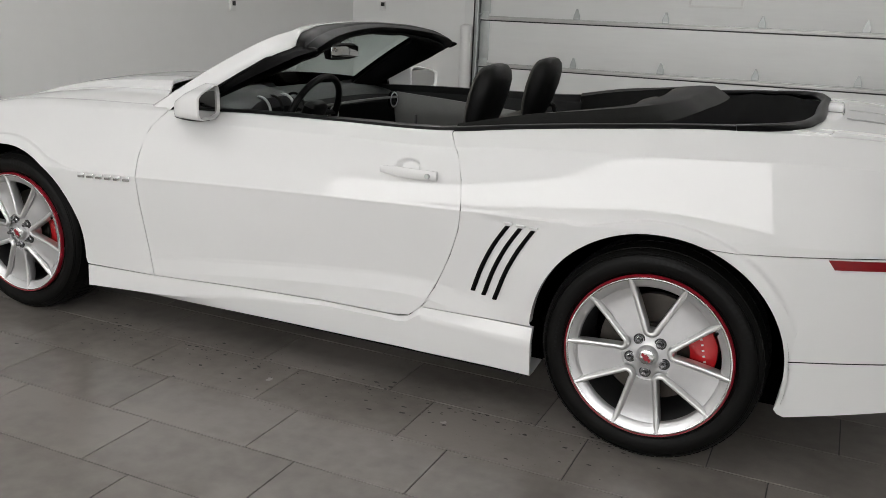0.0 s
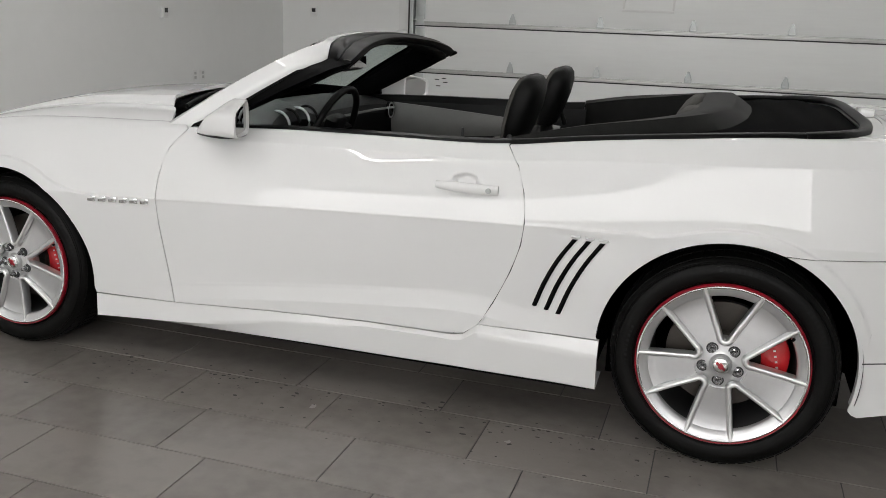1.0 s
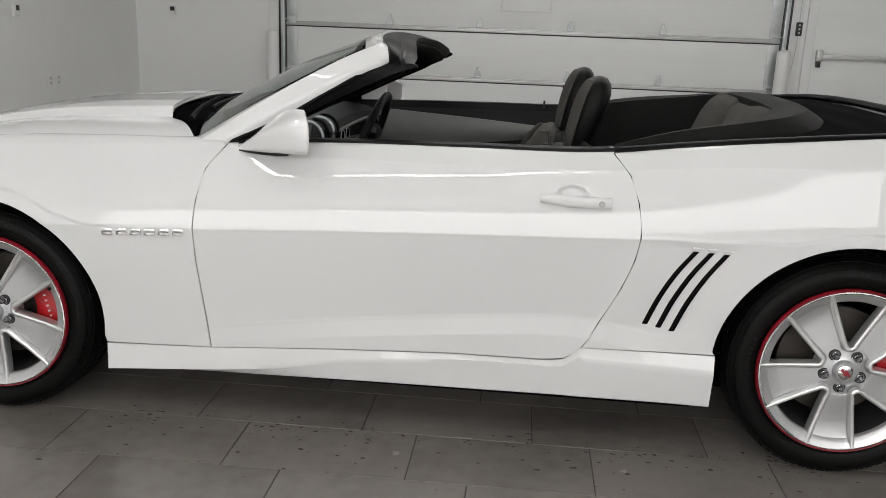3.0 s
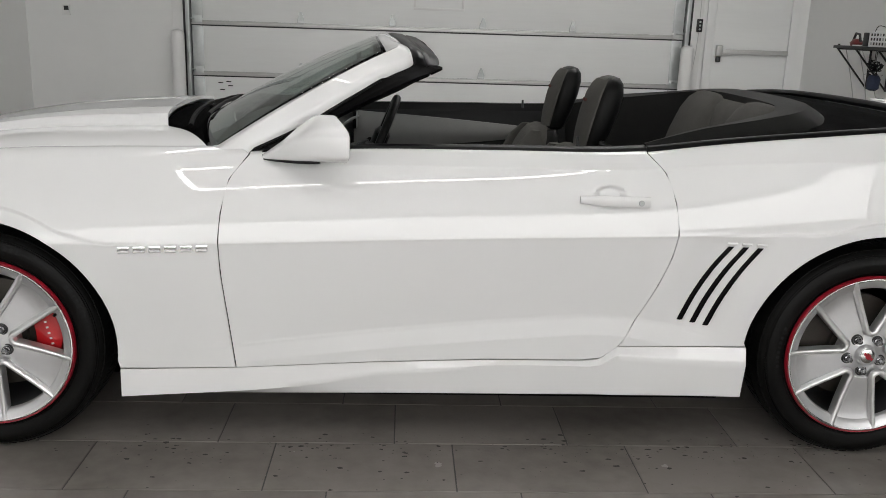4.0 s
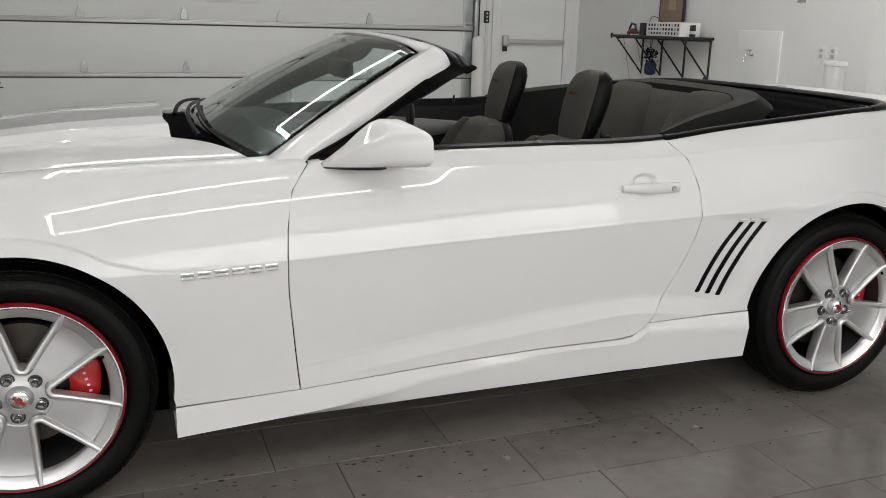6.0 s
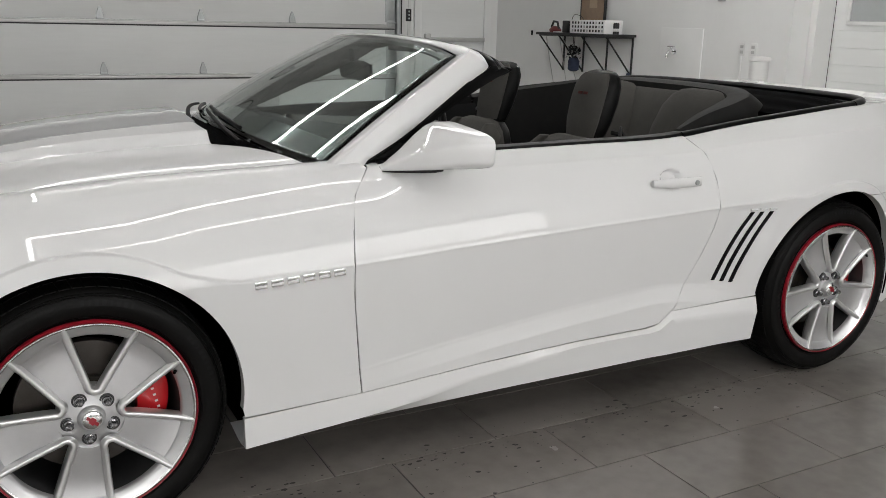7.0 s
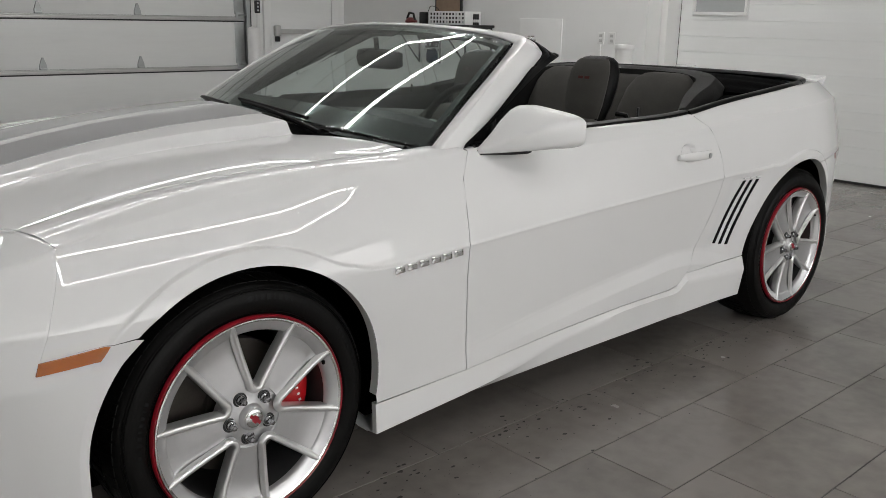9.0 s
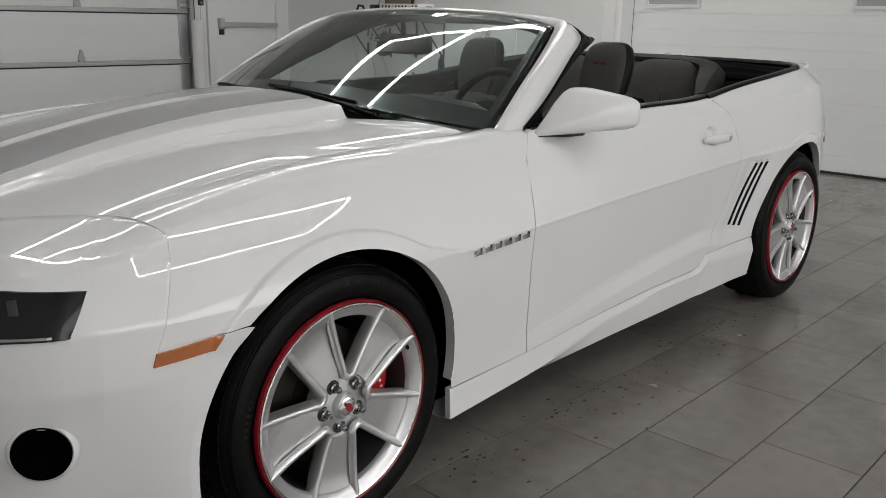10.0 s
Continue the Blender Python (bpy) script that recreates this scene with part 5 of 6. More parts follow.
P = np.stack([spline(both(r), 120) for r in (UNDER_RAIL, OUT_RAIL, between(OUT_RAIL, TOP_RAIL, 0.5, 0.003), between(OUT_RAIL, TOP_RAIL, 0.96, 0.0), TOP_RAIL, between(TOP_RAIL, IN_RAIL, 0.5, 0.004), IN_RAIL, LOW_RAIL)], 1)
bm = bmesh.new()
sheet(bm, P)
part("rear_side_trim", bm, TRIMBLACK, car, "black moulded trim wrapped round the rear seats")
for sg in (-1, 1):
    xs = np.linspace(2.10, 2.75, 20)
    w = np.abs(lay(np.stack([xs, belt_z(xs)], 1), sg)[:, 1]) - 0.034
    wi = np.interp(xs, [q[0] for q in OUT_RAIL], [-q[1] for q in OUT_RAIL]) - 0.02
    wi = np.minimum(wi, w - 0.004)
    zi = np.interp(xs, [q[0] for q in OUT_RAIL], [q[2] for q in OUT_RAIL])
    bm = bmesh.new()
    sheet(bm, np.stack([np.stack([xs, sg * w, belt_z(xs) - 0.004], -1), np.stack([xs, sg * (w * 0.5 + wi * 0.5), np.minimum(belt_z(xs), zi) - 0.02], -1), np.stack([xs, sg * wi, zi - 0.03], -1)], 1))
    part("well_filler", bm, CANVAS, car)
# folded top lying in the well
P = []
for u in np.linspace(0, 1, 34):
    x = 2.70 + 0.525 * u
    w = float(np.abs(lay(np.array([[x, float(belt_z(x))]]), -1)[0, 1])) - 0.036
    w = min(w, float(np.interp(x, (3.0, 3.10, 3.17, 3.21, 3.226), (0.9, 0.765, 0.70, 0.60, 0.50))))
    zf = float(belt_z(x)) - 0.008
    P.append([(x, y, zf - 0.035 * (1 - step(2.5, 2.75, x)) + 0.034 * math.sin(math.pi * min(1, max(0, x - 2.72) / 0.51)) ** 0.7 * (1 - (y / w) ** 4) + 0.003 * math.sin(x * 45 + y * 3)) for y in np.linspace(-w, w, 41)])
part("folded_top", shell(np.array(P), (0, 0, -0.1)), CANVAS, car, "black canvas top folded into its well")

# dashboard
yy = np.linspace(-0.70, 0.70, 57)
P = []
for x, z, k in ((0.66, 1.000, 0), (0.74, 1.012, 0), (0.86, 1.012, 1), (0.95, 0.995, 1), (1.00, 0.972, 1), (1.02, 0.93, 1), (0.99, 0.86, 1), (0.96, 0.72, 1), (0.90, 0.50, 1)):
    hump = 0.040 * np.exp(-((yy + 0.37) / 0.19) ** 4) * k
    P.append(np.stack([np.full_like(yy, x) + 0.10 * np.abs(yy / 0.7) ** 3 * k * 0.6, yy, z + hump - 0.02 * np.abs(yy / 0.7) ** 4], -1))
dash = part("dashboard", shell(np.array(P), (0, 0, -0.012)), DASHMAT, car, "dark grey dashboard with a hooded cluster")
bm = bmesh.new()
for z in (0.935, 0.93):
    tube(bm, [(1.035 + 0.06 * abs(y / 0.7) ** 3, y, z + 0.012) for y in np.linspace(-0.10, 0.66, 20)], 0.004, 6)
part("dash_trim", bm, GREYTRIM, dash)
for y in (-0.46, -0.37, -0.28, -0.20):
    bm = bmesh.new()
    arcp = [(1.00 + 0.055 * math.sin(t), y, 0.955 + 0.062 * math.cos(t)) for t in np.linspace(-1.1, 2.2, 14)]
    tube(bm, arcp, 0.006, 8)
    part("gauge_hood", bm, GALV if y in (-0.46, -0.28) else BLACK, dash, "silver-rimmed gauge hood")
for y, z in ((0.0, 0.90), (0.10, 0.90), (0.64, 0.93), (-0.64, 0.93)):
    bm = bmesh.new()
    lathe(bm, [(0.0, 0.0), (0.030, 0.0), (0.034, -0.010), (0.044, -0.010), (0.046, 0.004)], 28)
    bm.transform(pose(1.065 if abs(y) > 0.3 else 1.02, y, z, 0, 0, 90))
    v = part("air_vent", bm, BLACK, dash, "round air vent with a bright ring")
    bm = bmesh.new()
    lathe(bm, [(0.034, -0.0105), (0.038, -0.013), (0.043, -0.0105)], 28)
    bm.transform(pose(1.065 if abs(y) > 0.3 else 1.02, y, z, 0, 0, 90))
    part("vent_ring", bm, GALV, dash)
bm = bmesh.new()
box(bm, 0.98, 1.045, -0.12, 0.12, 0.70, 0.86, 0.02)
box(bm, 1.0, 1.95, -0.11, 0.11, 0.36, 0.62, 0.03)
part("centre_console", bm, BLACK, car, "black centre console")
# steering wheel
bm = bmesh.new()
ring = [(0.0, 0.185 * math.cos(t), 0.185 * math.sin(t)) for t in np.linspace(0, 2 * math.pi, 48)]
tube(bm, ring, 0.015, 10, ends=False)
sw = part("steering_wheel", bm, SEATBLACK, car, "black three-spoke steering wheel")
sw.matrix_basis = pose(1.205, -0.36, 0.945, 0, 22, 0)
for t0 in (0.0, math.pi, -math.pi / 2):
    bm = bmesh.new()
    tube(bm, [(-0.02, 0.05 * math.cos(t0), 0.05 * math.sin(t0)), (-0.004, 0.175 * math.cos(t0), 0.175 * math.sin(t0))], [0.026, 0.016], 8, 0.5)
    part("wheel_spoke", bm, BLACK, sw)
bm = bmesh.new()
blob(bm, [(0, 0, -0.065, 0.02, 0.05), (0, 0, -0.05, 0.03, 0.075), (0, 0, 0.05, 0.03, 0.075), (0, 0, 0.065, 0.02, 0.05)], 20, 3)
part("wheel_hub", bm, BLACK, sw)
bm = bmesh.new()
tube(bm, [(0.93, -0.36, 0.86), (1.18, -0.36, 0.935)], 0.035, 12)
part("steering_column", bm, BLACK, car)


def front_seat(y, back):
    st = new("front_seat")
    st.parent = car
    st["label"] = "grey cloth bucket seat with a black back and tall headrest"
    st.matrix_basis = pose(back, y, 0)
    lean = 0.30
    bm = bmesh.new()
    blob(bm, [(1.60, 0, 0.50, 0.22, 0.20), (1.60, 0, 0.54, 0.265, 0.245), (1.60, 0, 0.62, 0.27, 0.25), (1.60, 0, 0.66, 0.24, 0.22)], 28, 3)
    part("seat_cushion", bm, SEATCLOTH, st)
    rows = [(0.60, 0.24, 0.085), (0.70, 0.255, 0.09), (0.80, 0.25, 0.082), (0.87, 0.225, 0.072), (0.920, 0.185, 0.060), (0.950, 0.14, 0.045), (0.962, 0.10, 0.02)]
    bm = bmesh.new()
    blob(bm, [(1.80 + (z - 0.6) * lean, 0, z, hx, hy) for z, hy, hx in rows], 28, 2.8)
    part("seat_back", bm, SEATCLOTH, st, "grey cloth seat back")
    bm = bmesh.new()
    blob(bm, [(1.835 + (z - 0.6) * lean, 0, z, hx * 0.86, hy * 0.985) for z, hy, hx in rows[:-1]], 28, 3)
    part("seat_shell", bm, SEATBLACK, st, "black seat back shell")
    for s_ in (-1, 1):
        bm = bmesh.new()
        blob(bm, [(1.765 + (z - 0.6) * lean, s_ * yo, z, hx, hy) for z, yo, hx, hy in ((0.62, 0.20, 0.05, 0.04), (0.66, 0.21, 0.075, 0.06), (0.80, 0.205, 0.075, 0.055), (0.90, 0.17, 0.055, 0.045), (0.95, 0.145, 0.02, 0.025))], 18, 2.2)
        part("seat_bolster", bm, SEATCLOTH, st)
    # headrest: a tall pad, black behind and grey in front
    hz = [(0.940, 0.070, 0.020), (0.955, 0.096, 0.036), (1.02, 0.113, 0.048), (1.10, 0.119, 0.053), (1.16, 0.115, 0.050), (1.195, 0.100, 0.040), (1.215, 0.074, 0.024), (1.221, 0.046, 0.008)]
    bm = bmesh.new()
    blob(bm, [(1.980 + (z - 1.0) * 0.26, 0, z, hx * 1.16, hy) for z, hy, hx in hz], 30, 2.6)
    hr = part("headrest", bm, SEATBLACK, st, "tall headrest, grey in front and black behind")
    P = []
    for u in np.linspace(-1, 1, 20):
        row = []
        for v in np.linspace(0, 1, 20):
            z = 0.962 + 0.248 * v
            hy = np.interp(z, [q[0] for q in hz], [q[1] for q in hz]) * 0.90
            hx = np.interp(z, [q[0] for q in hz], [q[2] for q in hz])
            e = (1 - abs(u * 0.90) ** 2.5) ** (1 / 2.5)
            row.append((1.972 + (z - 1.0) * 0.26 - hx * e - 0.004, hy * u, z))
        P.append(row)
    part("headrest_pad", shell(np.array(P), (0.006, 0, 0)), SEATCLOTH, hr, "grey cloth headrest face")
    for s_ in (-1, 1):
        bm = bmesh.new()
        tube(bm, [(1.955, s_ * 0.06, 0.93), (1.972, s_ * 0.06, 0.99)], 0.008, 8)
        part("headrest_post", bm, CHROME, hr)
    bm = bmesh.new()
    tube(bm, [(1.935 + 0.002 * abs(q), 0.035 * q, 1.045 - 0.012 * (1 - abs(q) ** 3)) for q in np.linspace(-1, 1, 12)], 0.002, 6)
    part("headrest_stitch", bm, SEATBLACK, hr)
    d, u = Vector((0, -1, 0)), Vector((0.26, 0, 1)).normalized()
    m = Matrix((d, u, d.cross(u))).transposed().to_4x4()
    m.translation = Vector((1.972 + 0.13 * 0.26 - 0.0615, 0.034, 1.120))
    for k in range(2):
        bm = boxed(0.034 * k, 0.034 * k + 0.026, 0.008, 0.019, -0.001, 0.0012, 0.0005)
        bm.transform(m)
        part("embroidered_mark", bm, REDTHREAD, hr, "dull red embroidered bar")
    bm = bmesh.new()
    tube(bm, [(2.02, -0.20 if y < 0 else 0.20, 0.93), (2.00, -0.19 if y < 0 else 0.19, 0.985), (1.985, -0.15 if y < 0 else 0.15, 0.99)], 0.012, 8)
    part("belt_guide", bm, SEATBLACK, st)
    return st


front_seat(-0.350, 0.020)
front_seat(0.360, 0.005)
for y in (-0.30, 0.30):
    bm = bmesh.new()
    blob(bm, [(2.50 + (z - 0.6) * 0.30, y, z, hx, hy) for z, hy, hx in ((0.62, 0.22, 0.05), (0.75, 0.235, 0.075), (0.95, 0.225, 0.075), (1.05, 0.20, 0.066), (1.10, 0.165, 0.05), (1.125, 0.12, 0.03), (1.132, 0.07, 0.01))], 28, 2.8)
    part("rear_seat_back", bm, SEATCLOTH, car, "grey cloth rear seat back")
    bm = bmesh.new()
    blob(bm, [(2.32, y, 0.50, 0.20, 0.20), (2.32, y, 0.56, 0.24, 0.24), (2.32, y, 0.64, 0.23, 0.23)], 24, 3)
    part("rear_seat_cushion", bm, SEATCLOTH, car)
bm = bmesh.new()
blob(bm, [(2.565 + (z - 0.6) * 0.24, 0, z, hx, hy) for z, hy, hx in ((0.60, 0.50, 0.06), (0.90, 0.52, 0.07), (1.04, 0.49, 0.06), (1.09, 0.45, 0.045), (1.112, 0.40, 0.02))], 40, 4.0)
part("rear_seat_panel", bm, SEATCLOTH, car, "grey cloth panel between the rear seats")
part("lock_knob", lathe(bmesh.new(), [(0, 0.04), (0.005, 0.039), (0.006, 0.0)], 12, "z", (1.88, 0.70, 1.0)), IRON, car)
part("lock_knob", lathe(bmesh.new(), [(0, 0.04), (0.005, 0.039), (0.006, 0.0)], 12, "z", (1.88, -0.70, 1.0)), IRON, car)

# ---- bay door and things on the east wall ----
door_3 = thing("door_3", "closed white ribbed bay door with a window", "garage door", (0, 0, 0), kind="structure")
B0, B1 = BAY - 0.08 - 5.1, BAY - 0.08
for k in range(20):
    z0 = 0.02 + 0.153 * k
    bm = bmesh.new()
    box(bm, DX, DX + 0.05, B0, B1, z0, z0 + 0.1518, 0.0016, 1)
    part("door_slat", bm, DOORSKIN, door_3)
bm = bmesh.new()
box(bm, DX + 0.01, DX + 0.04, B0, B1, 0.0, 3.08)
part("door_core", bm, DOORSKIN, door_3)
part("floor_seal", boxed(DX - 0.01, DX + 0.02, B0, B1, 0.0, 0.022, 0.004), IRON, door_3, "black floor seal")
for y0, y1 in ((1.73, 2.33), (-0.30, 0.30), (-1.85, -1.25)):
    bm = bmesh.new()
    for a, b, c, d in ((y0, y1, 1.443, 1.478), (y0, y1, 1.765, 1.80), (y0, y0 + 0.035, 1.4785, 1.7645), (y1 - 0.035, y1, 1.4785, 1.7645)):
        box(bm, DX - 0.022, DX - 0.001, a, b, c, d, 0.005)
    wf = part("window_frame", bm, POST, door_3, "white moulded window frame")
    part("window_pane", boxed(DX - 0.012, DX - 0.001, y0 + 0.036, y1 - 0.036, 1.479, 1.764), GREYPANE, door_3, "pale reflecting pane")
part("door_jamb", boxed(DX - 0.23, DX - 0.002, B1 + 0.002, BAY - 0.002, 0, 3.1, 0.004), POST, door_3, "white painted jamb")
tagged(part("wall_east_head", boxed(DX, DX + T, B0 - 0.3, BAY, 3.1, H), WALL, smooth=False), "white painted wall above the bay door", "wall", kind="structure")

# shelf
SX = X1
shelf = thing("wall_shelf", "black wooden wall shelf on iron brackets", "shelf", (0, 0, 0))
SY0, SY1, SZ, SD = 4.66, 6.05, 1.30, 0.42
part("shelf_board", boxed(SX - SD, SX - 0.004, SY0, SY1, SZ - 0.03, SZ, 0.005), IRON, shelf)
for y in (4.70, 5.15, 5.60, 6.0):
    bm = bmesh.new()
    tube(bm, [(SX - 0.016, y, SZ - 0.03), (SX - 0.016, y, SZ - 0.46)], 0.012, 8)
    tube(bm, [(SX - SD + 0.03, y, SZ - 0.035), (SX - 0.016, y, SZ - 0.45)], 0.010, 8)
    tube(bm, [(SX - SD + 0.02, y, SZ - 0.037), (SX - 0.02, y, SZ - 0.037)], 0.007, 8)
    part("bracket", bm, IRON, shelf)
case = thing("equipment_rack", "white perforated rack of small parts", "rack", (SX - 0.24, 5.10, SZ))
part("case", boxed(-0.13, 0.13, -0.32, 0.32, 0.0, 0.15, 0.006), POST, case)
for i in range(3):
    for j in range(11):
        part("hole", boxed(-0.1315, -0.1302, -0.30 + 0.055 * j, -0.272 + 0.055 * j, 0.018 + 0.044 * i, 0.044 + 0.044 * i), IRON if (i * 7 + j * 3) % 5 else GALV, case, smooth=False)
for k in range(3):
    can = thing("spray_can", "small dark can with a pale band", "can", (SX - 0.24, 4.70 + 0.032 * k, SZ), "cans on the shelf")
    bm = bmesh.new()
    lathe(bm, [(0, 0.125), (0.008, 0.125), (0.013, 0.11), (0.014, 0.0), (0, 0.0)], 16, "z")
    part("body", bm, IRON, can)
    bm = bmesh.new()
    lathe(bm, [(0.0143, 0.03), (0.0148, 0.032), (0.0148, 0.06), (0.0143, 0.062)], 16, "z")
    part("band", bm, WHITEBAR, can)
board = thing("framed_board", "dark-framed brown board leaning on the wall above the shelf", "board", (SX - 0.06, 5.40, SZ))
part("frame", boxed(-0.012, 0.012, -0.24, 0.24, 0.0, 0.62, 0.005), IRON, board)
part("sheet", boxed(-0.016, -0.0125, -0.21, 0.21, 0.03, 0.59), CARD, board)
part("printed_panel", boxed(-0.0195, -0.0165, -0.09, 0.05, 0.29, 0.43), CARD2, board)
part("printed_bar", boxed(-0.0195, -0.0165, -0.06, 0.02, 0.52, 0.535), IRON, board)
tool = thing("polisher", "dark handheld tool lying on the shelf", "tool", (SX - 0.25, 5.88, SZ))
bm = bmesh.new()
blob(bm, [(0, 0, 0.0, 0.05, 0.08), (0, 0, 0.03, 0.06, 0.09), (0, 0, 0.06, 0.04, 0.06), (0, 0.01, 0.075, 0.02, 0.03)], 18)
part("body", bm, REDDARK, tool)
bm = bmesh.new()
tube(bm, [(0, -0.07, 0.04), (0, -0.04, 0.12), (0, 0.04, 0.13), (0, 0.08, 0.06)], 0.014, 8)
part("grip", bm, IRON, tool)
jar = thing("charger", "black charger block on the shelf", "charger", (SX - 0.25, 5.62, SZ))
part("body", boxed(-0.05, 0.05, -0.05, 0.05, 0, 0.14, 0.008), IRON, jar)
bm = bmesh.new()
tube(bm, spline([(0.02, -0.03, 0.13), (0.05, -0.05, 0.21), (0.10, -0.09, 0.20), (0.2, -0.1, 0.02)], 14), 0.004, 6)
part("lead", bm, IRON, jar)
cup = thing("clear_tub", "small pale tub on the shelf", "tub", (SX - 0.25, 5.50, SZ))
part("body", lathe(bmesh.new(), [(0, 0), (0.03, 0), (0.034, 0.07), (0.03, 0.07), (0, 0.065)], 18, "z"), POST, cup)
tray = thing("paper_pad", "pale pad of paper lying on the shelf", "pad", (SX - 0.27, 5.75, SZ))
part("sheets", boxed(-0.07, 0.07, -0.05, 0.05, 0, 0.012, 0.002), POST, tray)
bag = thing("hanging_cloths", "charcoal and dark blue cloths hanging under the shelf", "cloth", (SX - 0.17, 5.58, SZ - 0.03))
bm = bmesh.new()
rng = random.Random(4)
blob(bm, [(0, 0, -0.42, 0.03, 0.04), (0, 0, -0.40, 0.05, 0.09), (0.01, 0.01, -0.30, 0.06, 0.085), (0, 0, -0.26, 0.04, 0.06)], 18, 2)
part("blue_cloth", bm, BLUECLOTH, bag)
bm = bmesh.new()
for k in range(70):
    c = Vector((rng.gauss(0, 0.03), rng.gauss(0, 0.05), -0.20 + rng.gauss(0, 0.04)))
    d = Vector((rng.uniform(-1, 1), rng.uniform(-1, 1), rng.uniform(-1, 1))).normalized() * 0.03
    e = d.orthogonal().normalized() * 0.016
    vs = [bm.verts.new(c - d), bm.verts.new(c + e), bm.verts.new(c + d), bm.verts.new(c - e)]
    bm.faces.new(vs)
part("crumpled_cloth", bm, GREEN, bag)
bm = bmesh.new()
tube(bm, [(0, 0, 0.0), (0, 0, -0.2)], 0.004, 6)
tube(bm, [(0, 0.03, 0.0), (0, 0.02, -0.2)], 0.004, 6)
part("cord", bm, IRON, bag)
glove = thing("hanging_rag", "blue rag hanging from a shelf bracket", "rag", (SX - 0.05, 4.70, SZ - 0.44))
bm = bmesh.new()
blob(bm, [(0, 0, -0.16, 0.02, 0.03), (0, 0, -0.14, 0.03, 0.05), (0, 0.005, -0.05, 0.03, 0.045), (0, 0, 0.02, 0.015, 0.02)], 16, 2)
part("rag", bm, BLUECLOTH, glove)
cord = thing("hanging_cables", "thin white cables hanging under the shelf", "cable", (SX, 0, 0))
for y0, y1, z1 in ((6.0, 6.15, 0.60), (5.72, 5.85, 0.55), (5.66, 5.62, 0.60)):
    bm = bmesh.new()
    tube(bm, spline([(-0.30, y0, SZ - 0.032), (-0.15, (y0 + y1) / 2 + 0.05, 1.0), (-0.03, y1, z1)], 16), 0.005, 6)
    part("cable", bm, RAIL, cord)
hatch = thing("access_panel", "flush white access panel in the wall", "panel", (SX, 3.95, 0), kind="structure")
bm = bmesh.new()
box(bm, -0.016, -0.001, -0.32, 0.30, 0.40, 1.385, 0.004)
part("panel", bm, WALL, hatch)
tap = thing("hose_bib", "chrome wall tap on the access panel", "tap", (SX - 0.016, 4.03, 1.15))
bm = bmesh.new()
lathe(bm, [(0.0, -0.004), (0.035, -0.004), (0.03, 0.0)], 20, "y")
bm.transform(pose(0, 0, 0, 0, 0, -90))
part("flange", bm, CHROME, tap)
bm = bmesh.new()
tube(bm, [(0, 0, 0), (-0.07, 0, 0.0), (-0.09, 0, -0.03), (-0.095, 0, -0.07)], 0.012, 10)
part("spout", bm, CHROME, tap)
bm = bmesh.new()
tube(bm, [(-0.045, 0, 0.01), (-0.045, 0, 0.045)], 0.008, 8)
tube(bm, [(-0.045, -0.05, 0.045), (-0.045, 0.05, 0.045)], 0.008, 8)
part("handle", bm, CHROME, tap)
pipe = thing("capped_pipe", "white capped plastic pipe standing by the wall", "pipe", (SX - 0.43, 2.48, 0))
bm = bmesh.new()
lathe(bm, [(0, 1.16), (0.09, 1.155), (0.095, 1.145), (0.095, 1.12), (0.082, 1.115), (0.082, 0.0)], 30, "z")
part("pipe", bm, POST, pipe)
part("conduit", tube(bmesh.new(), [(-0.012, 0, 0), (-0.012, 0, 1.14)], 0.010, 10), POST, thing("wall_conduit", "thin white conduit under the sockets", "conduit", (SX, 3.10, 0)))
ctl = thing("door_switch", "black three-button door switch with conduit", "switch", (5.0, Y1, 1.47))
part("case", boxed(-0.035, 0.035, -0.05, -0.001, -0.08, 0.08, 0.006), IRON, ctl)
for dz in (-0.045, 0.0, 0.045):
    bm = bmesh.new()
    lathe(bm, [(0, -0.058), (0.012, -0.057), (0.013, -0.0505)], 16, "y", (0, 0, dz))
    part("button", bm, GALV, ctl)
part("conduit", tube(bmesh.new(), [(0.0, -0.012, 0.081), (0.0, -0.012, 1.6)], 0.011, 10), RAIL, ctl)
part("cable", tube(bmesh.new(), spline([(0, -0.02, -0.081), (-0.01, -0.02, -0.3), (-0.05, -0.015, -0.7)], 10), 0.005, 8), RAIL, ctl)
sign = thing("wall_hook", "small grey wall plate", "plate", (SX, 3.42, 1.66))
part("plate", boxed(-0.03, -0.001, -0.04, 0.04, -0.012, 0.012, 0.003), GALV, sign)
part("plate", boxed(-0.02, -0.001, -0.012, 0.012, -0.03, 0.03, 0.003), IRON, thing("light_switch", "small dark wall switch", "switch", (SX, 6.75, 1.28)))

# ---- ceiling lamps: long slim tubes ----
def lamp(x0, y0, x1, y1, half=0.024):
    t = thing("linear_lamp", "long slim white ceiling lamp, lit", "lamp", ((x0 + x1) / 2, (y0 + y1) / 2, H), "ceiling lamps")
    d = Vector((x1 - x0, y1 - y0, 0))
    ang = math.degrees(math.atan2(d.y, d.x))
    L = d.length / 2
    m = pose(0, 0, 0, 0, 0, ang)
    bm = boxed(-L, L, -half - 0.006, half + 0.006, -0.045, -0.001, 0.004)
    bm.transform(m)
    part("housing", bm, POST, t)
    bm = boxed(-L + 0.01, L - 0.01, -half, half, -0.058, -0.046, 0.003)
    bm.transform(m)
    part("diffuser", bm, GLOW, t, "glowing white diffuser")


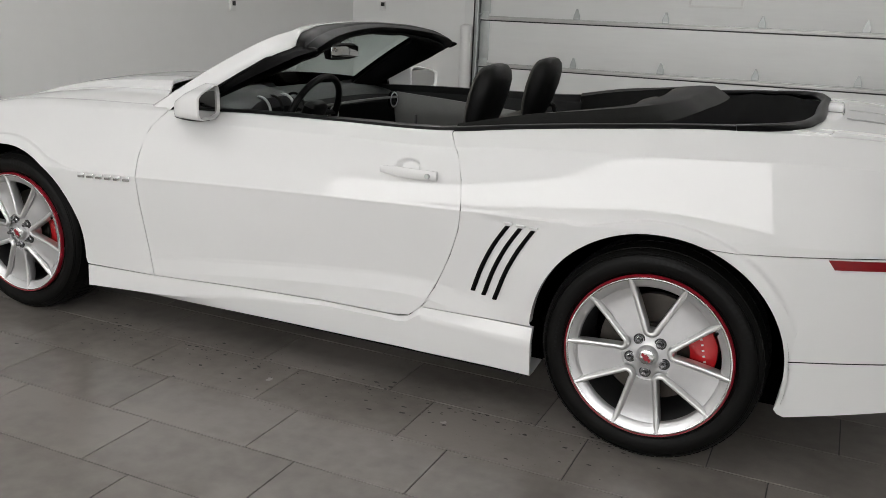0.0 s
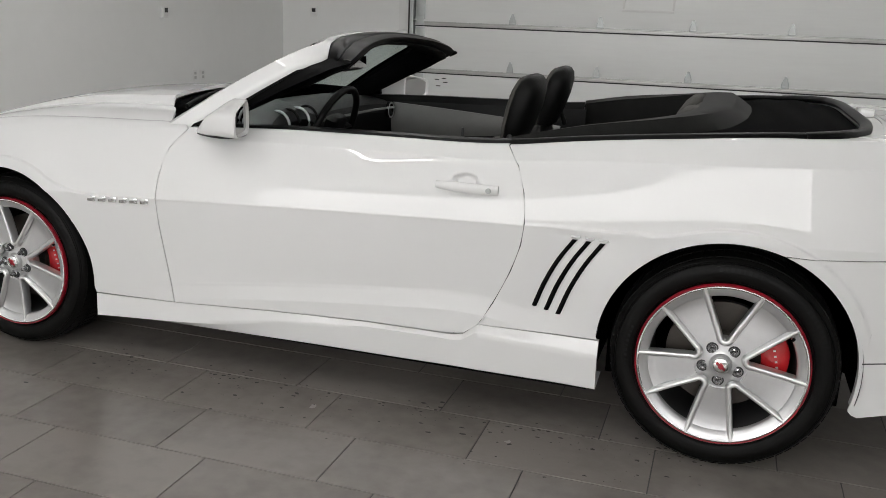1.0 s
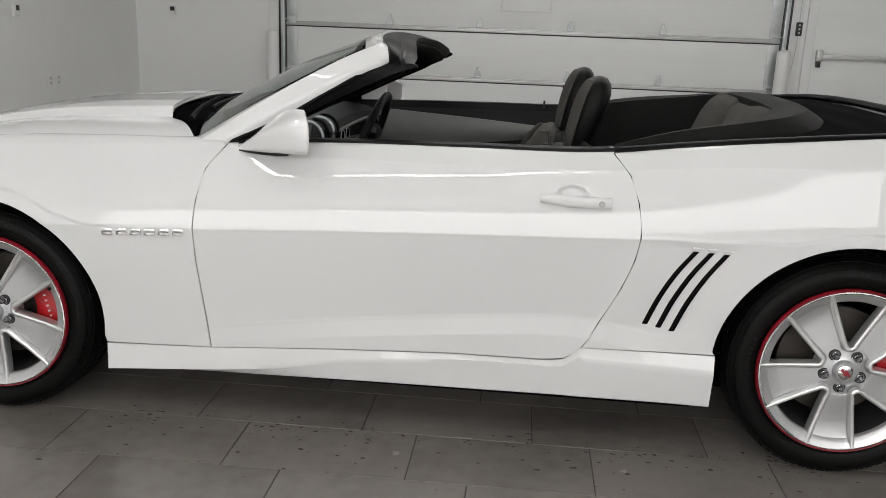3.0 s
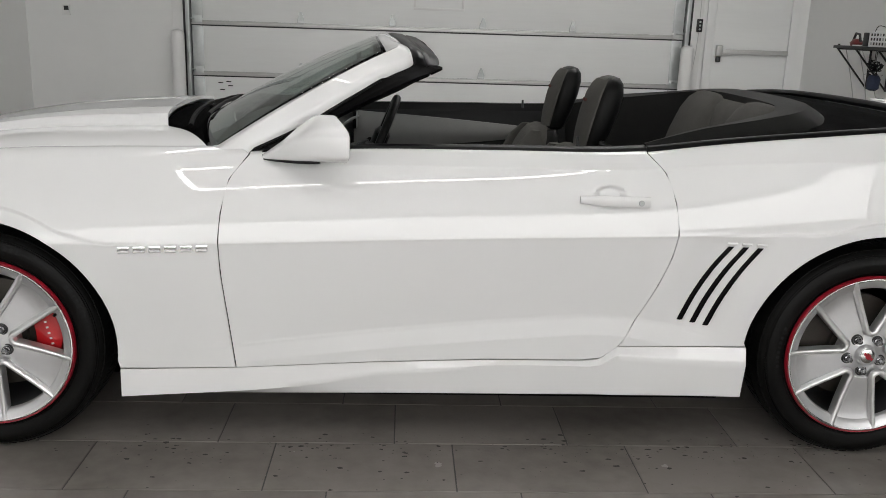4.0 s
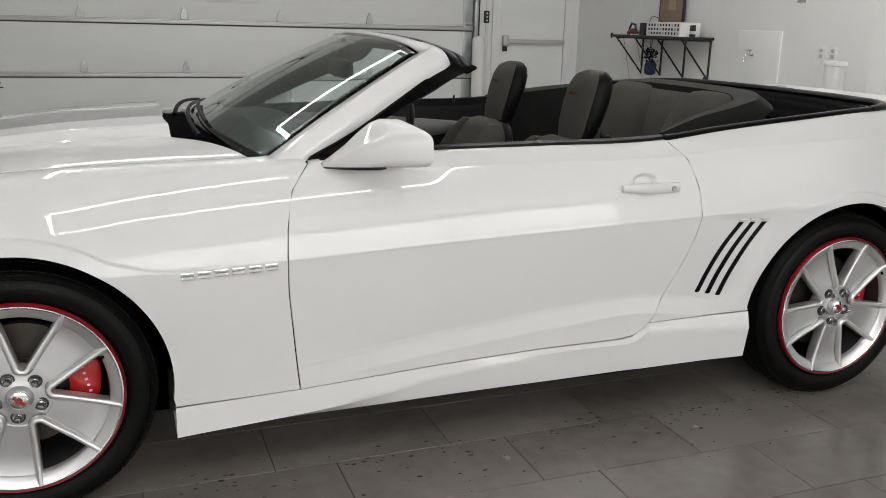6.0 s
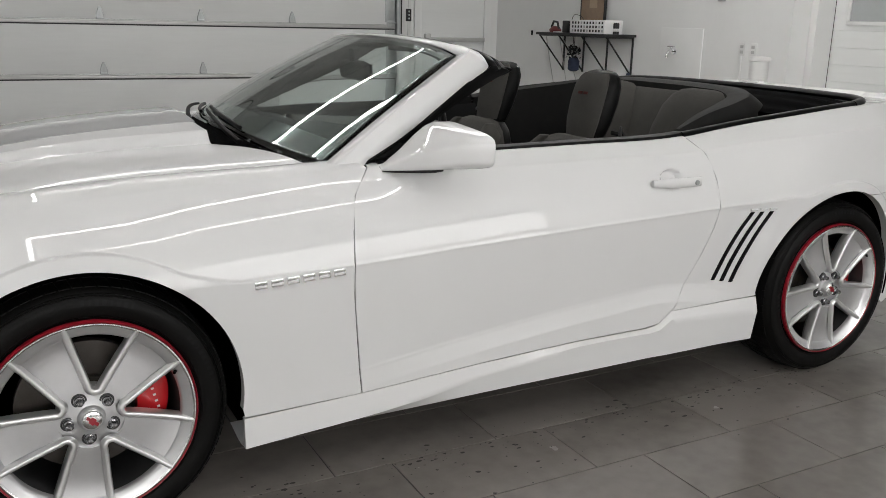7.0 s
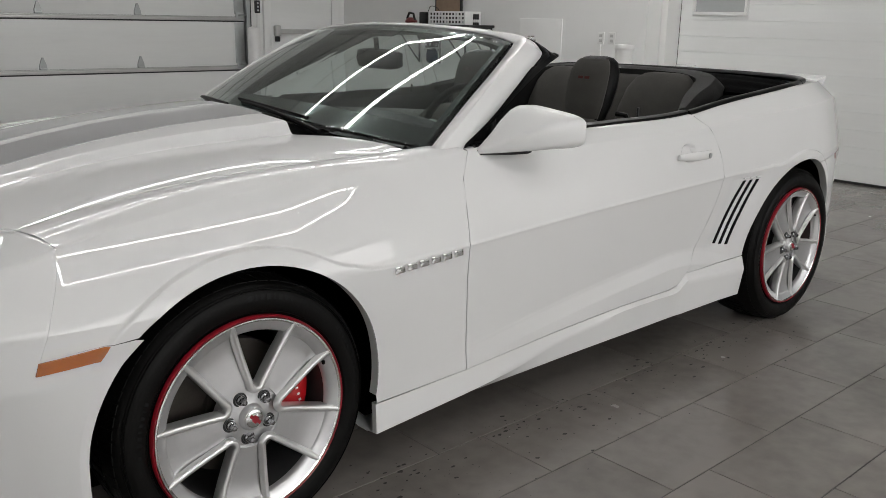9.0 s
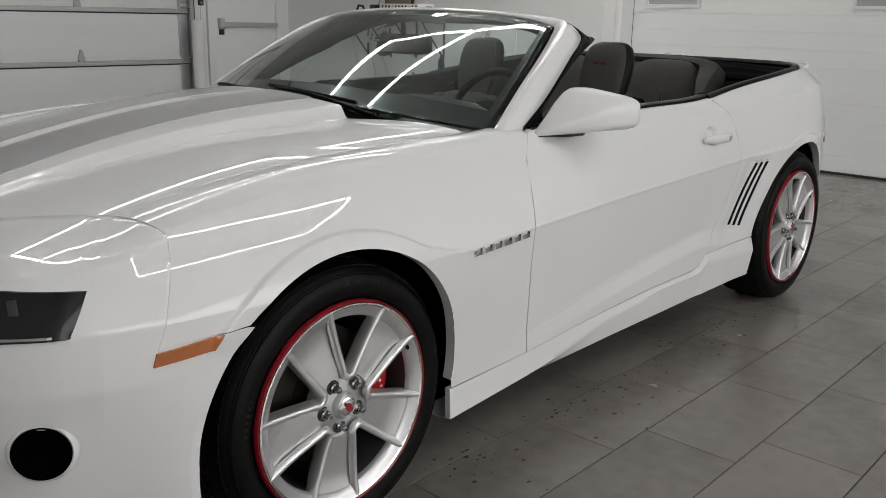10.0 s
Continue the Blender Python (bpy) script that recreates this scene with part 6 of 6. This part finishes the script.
# closed loops over the hall, two beyond the car and one over the aisle, joined by cross tubes
for x0, x1, y0, y1 in ((-0.30, 2.62, 1.60, 2.82), (3.35, 6.15, 1.60, 2.82), (-0.30, 2.62, -4.07, -2.85)):
    half = 0.018 if y0 < 0 else 0.024
    lamp(x0, y0, x1, y0, half)
    lamp(x0, y1, x1, y1, half)
    lamp(x0, y0 + 0.04, x0, y1 - 0.04, half)
    lamp(x1, y0 + 0.04, x1, y1 - 0.04, half)
lamp(2.62, 0.20, 2.62, 1.56)
lamp(-0.30, 0.10, -0.30, 1.56, 0.020)

# ---- fill light: an added glowing window band in the unseen south wall ----
fill_window = thing("fill_window", "added, unseen window band in a white frame, glowing to light the car's flank", "window", (0, 0, 0), kind="structure")
WX = np.linspace(WIN_X0, WIN_X1, 5)
for a, b in zip(WX, WX[1:]):
    part("window_pane", boxed(a + 0.02, b - 0.02, Y0 - 0.12, Y0 - 0.10, WIN_Z0 + 0.02, WIN_Z1 - 0.02), FILL_PANE, fill_window, "added glowing pane that lights the car's flank", smooth=False)
for x in WX:
    part("mullion", boxed(x - 0.0199, x + 0.0199, Y0 - 0.13, Y0 - 0.05, WIN_Z0 + 0.0205, WIN_Z1 - 0.0205, 0.004), POST, fill_window)
for z in (WIN_Z0, WIN_Z1):
    part("window_rail", boxed(WIN_X0, WIN_X1, Y0 - 0.13, Y0 - 0.05, z - 0.02, z + 0.02, 0.004), POST, fill_window)

# ---- floor: a grout bed and porcelain tiles ----
TL, TW, GR = 0.594, 0.312, 0.004
floor = tagged(part("floor", boxed(X0 - T, DX + T, Y0 - T, Y1 + T, -0.2, -0.003), GROUT, smooth=False), "dark grey porcelain tiles laid in a third bond", "floor", kind="structure")


def tile_bm(w, h):
    bm = bmesh.new()
    box(bm, GR / 2, w - GR / 2, GR / 2, h - GR / 2, -0.004, 0.0, 0.0008, 1)
    return bm


me = bpy.data.meshes.new("tile")
bm = tile_bm(TL, TW)
bm.to_mesh(me)
bm.free()
me.materials.append(TILE)
near, rest = [], []
y = -1.123 - TW * 40
while y < Y1 - 0.02:
    j = round((y + 1.123) / TW)
    off = (0.893 - 0.196 * j) % TL
    x = X0 - TL + (off - (X0 - TL)) % TL - TL
    while x < DX:
        if y > Y0 - 0.3 and x + TL > X0:
            (near if (-0.7 < x < 4.4 and -2.9 < y < -0.35) or (3.0 < x < 5.2 and -0.4 < y < 0.9) else rest).append((x, y))
        x += TL
    y += TW
for x, y in near[:300]:
    t = new("tile", me)
    t.parent = floor
    t.location = (x, y, 0)
rest += near[300:]
verts, faces = [], []
for x, y in rest:
    b = len(verts)
    x0, x1, y0, y1 = max(x + GR / 2, X0), min(x + TL - GR / 2, DX), y + GR / 2, y + TW - GR / 2
    verts += [(x0, y0, -0.0003), (x1, y0, -0.0003), (x1, y1, -0.0003), (x0, y1, -0.0003), (x0, y0, -0.004), (x1, y0, -0.004), (x1, y1, -0.004), (x0, y1, -0.004)]
    faces += [(b, b + 1, b + 2, b + 3), (b, b + 4, b + 5, b + 1), (b + 1, b + 5, b + 6, b + 2), (b + 2, b + 6, b + 7, b + 3), (b + 3, b + 7, b + 4, b)]
me2 = bpy.data.meshes.new("far_tiles")
me2.from_pydata(verts, [], faces)
me2.materials.append(TILE_FAR)
ft = new("far_tiles", me2)
ft.parent = floor
ft["kind"] = "stuff"

# dried dirt beside the car
rng = random.Random(5)
bm = bmesh.new()
for k in range(420):
    x = rng.uniform(0.25, 2.9)
    y = rng.gauss(-0.83, 0.055) if k % 3 else rng.gauss(-0.98, 0.10)
    x += 0.10 * math.sin(k * 0.7)
    r = 0.0012 + 0.006 * rng.random() ** 3
    vs = []
    for q in range(7):
        t = 2 * math.pi * q / 7
        e = rng.uniform(0.5, 1.2)
        vs.append(bm.verts.new((x + 1.7 * r * e * math.cos(t), y + r * e * math.sin(t), 0.0006)))
    bm.faces.new(vs)
tagged(part("floor_dirt", bm, DIRT, None, smooth=False), "dried dark dirt specks on the tiles beside the car", "dirt", kind="stuff")
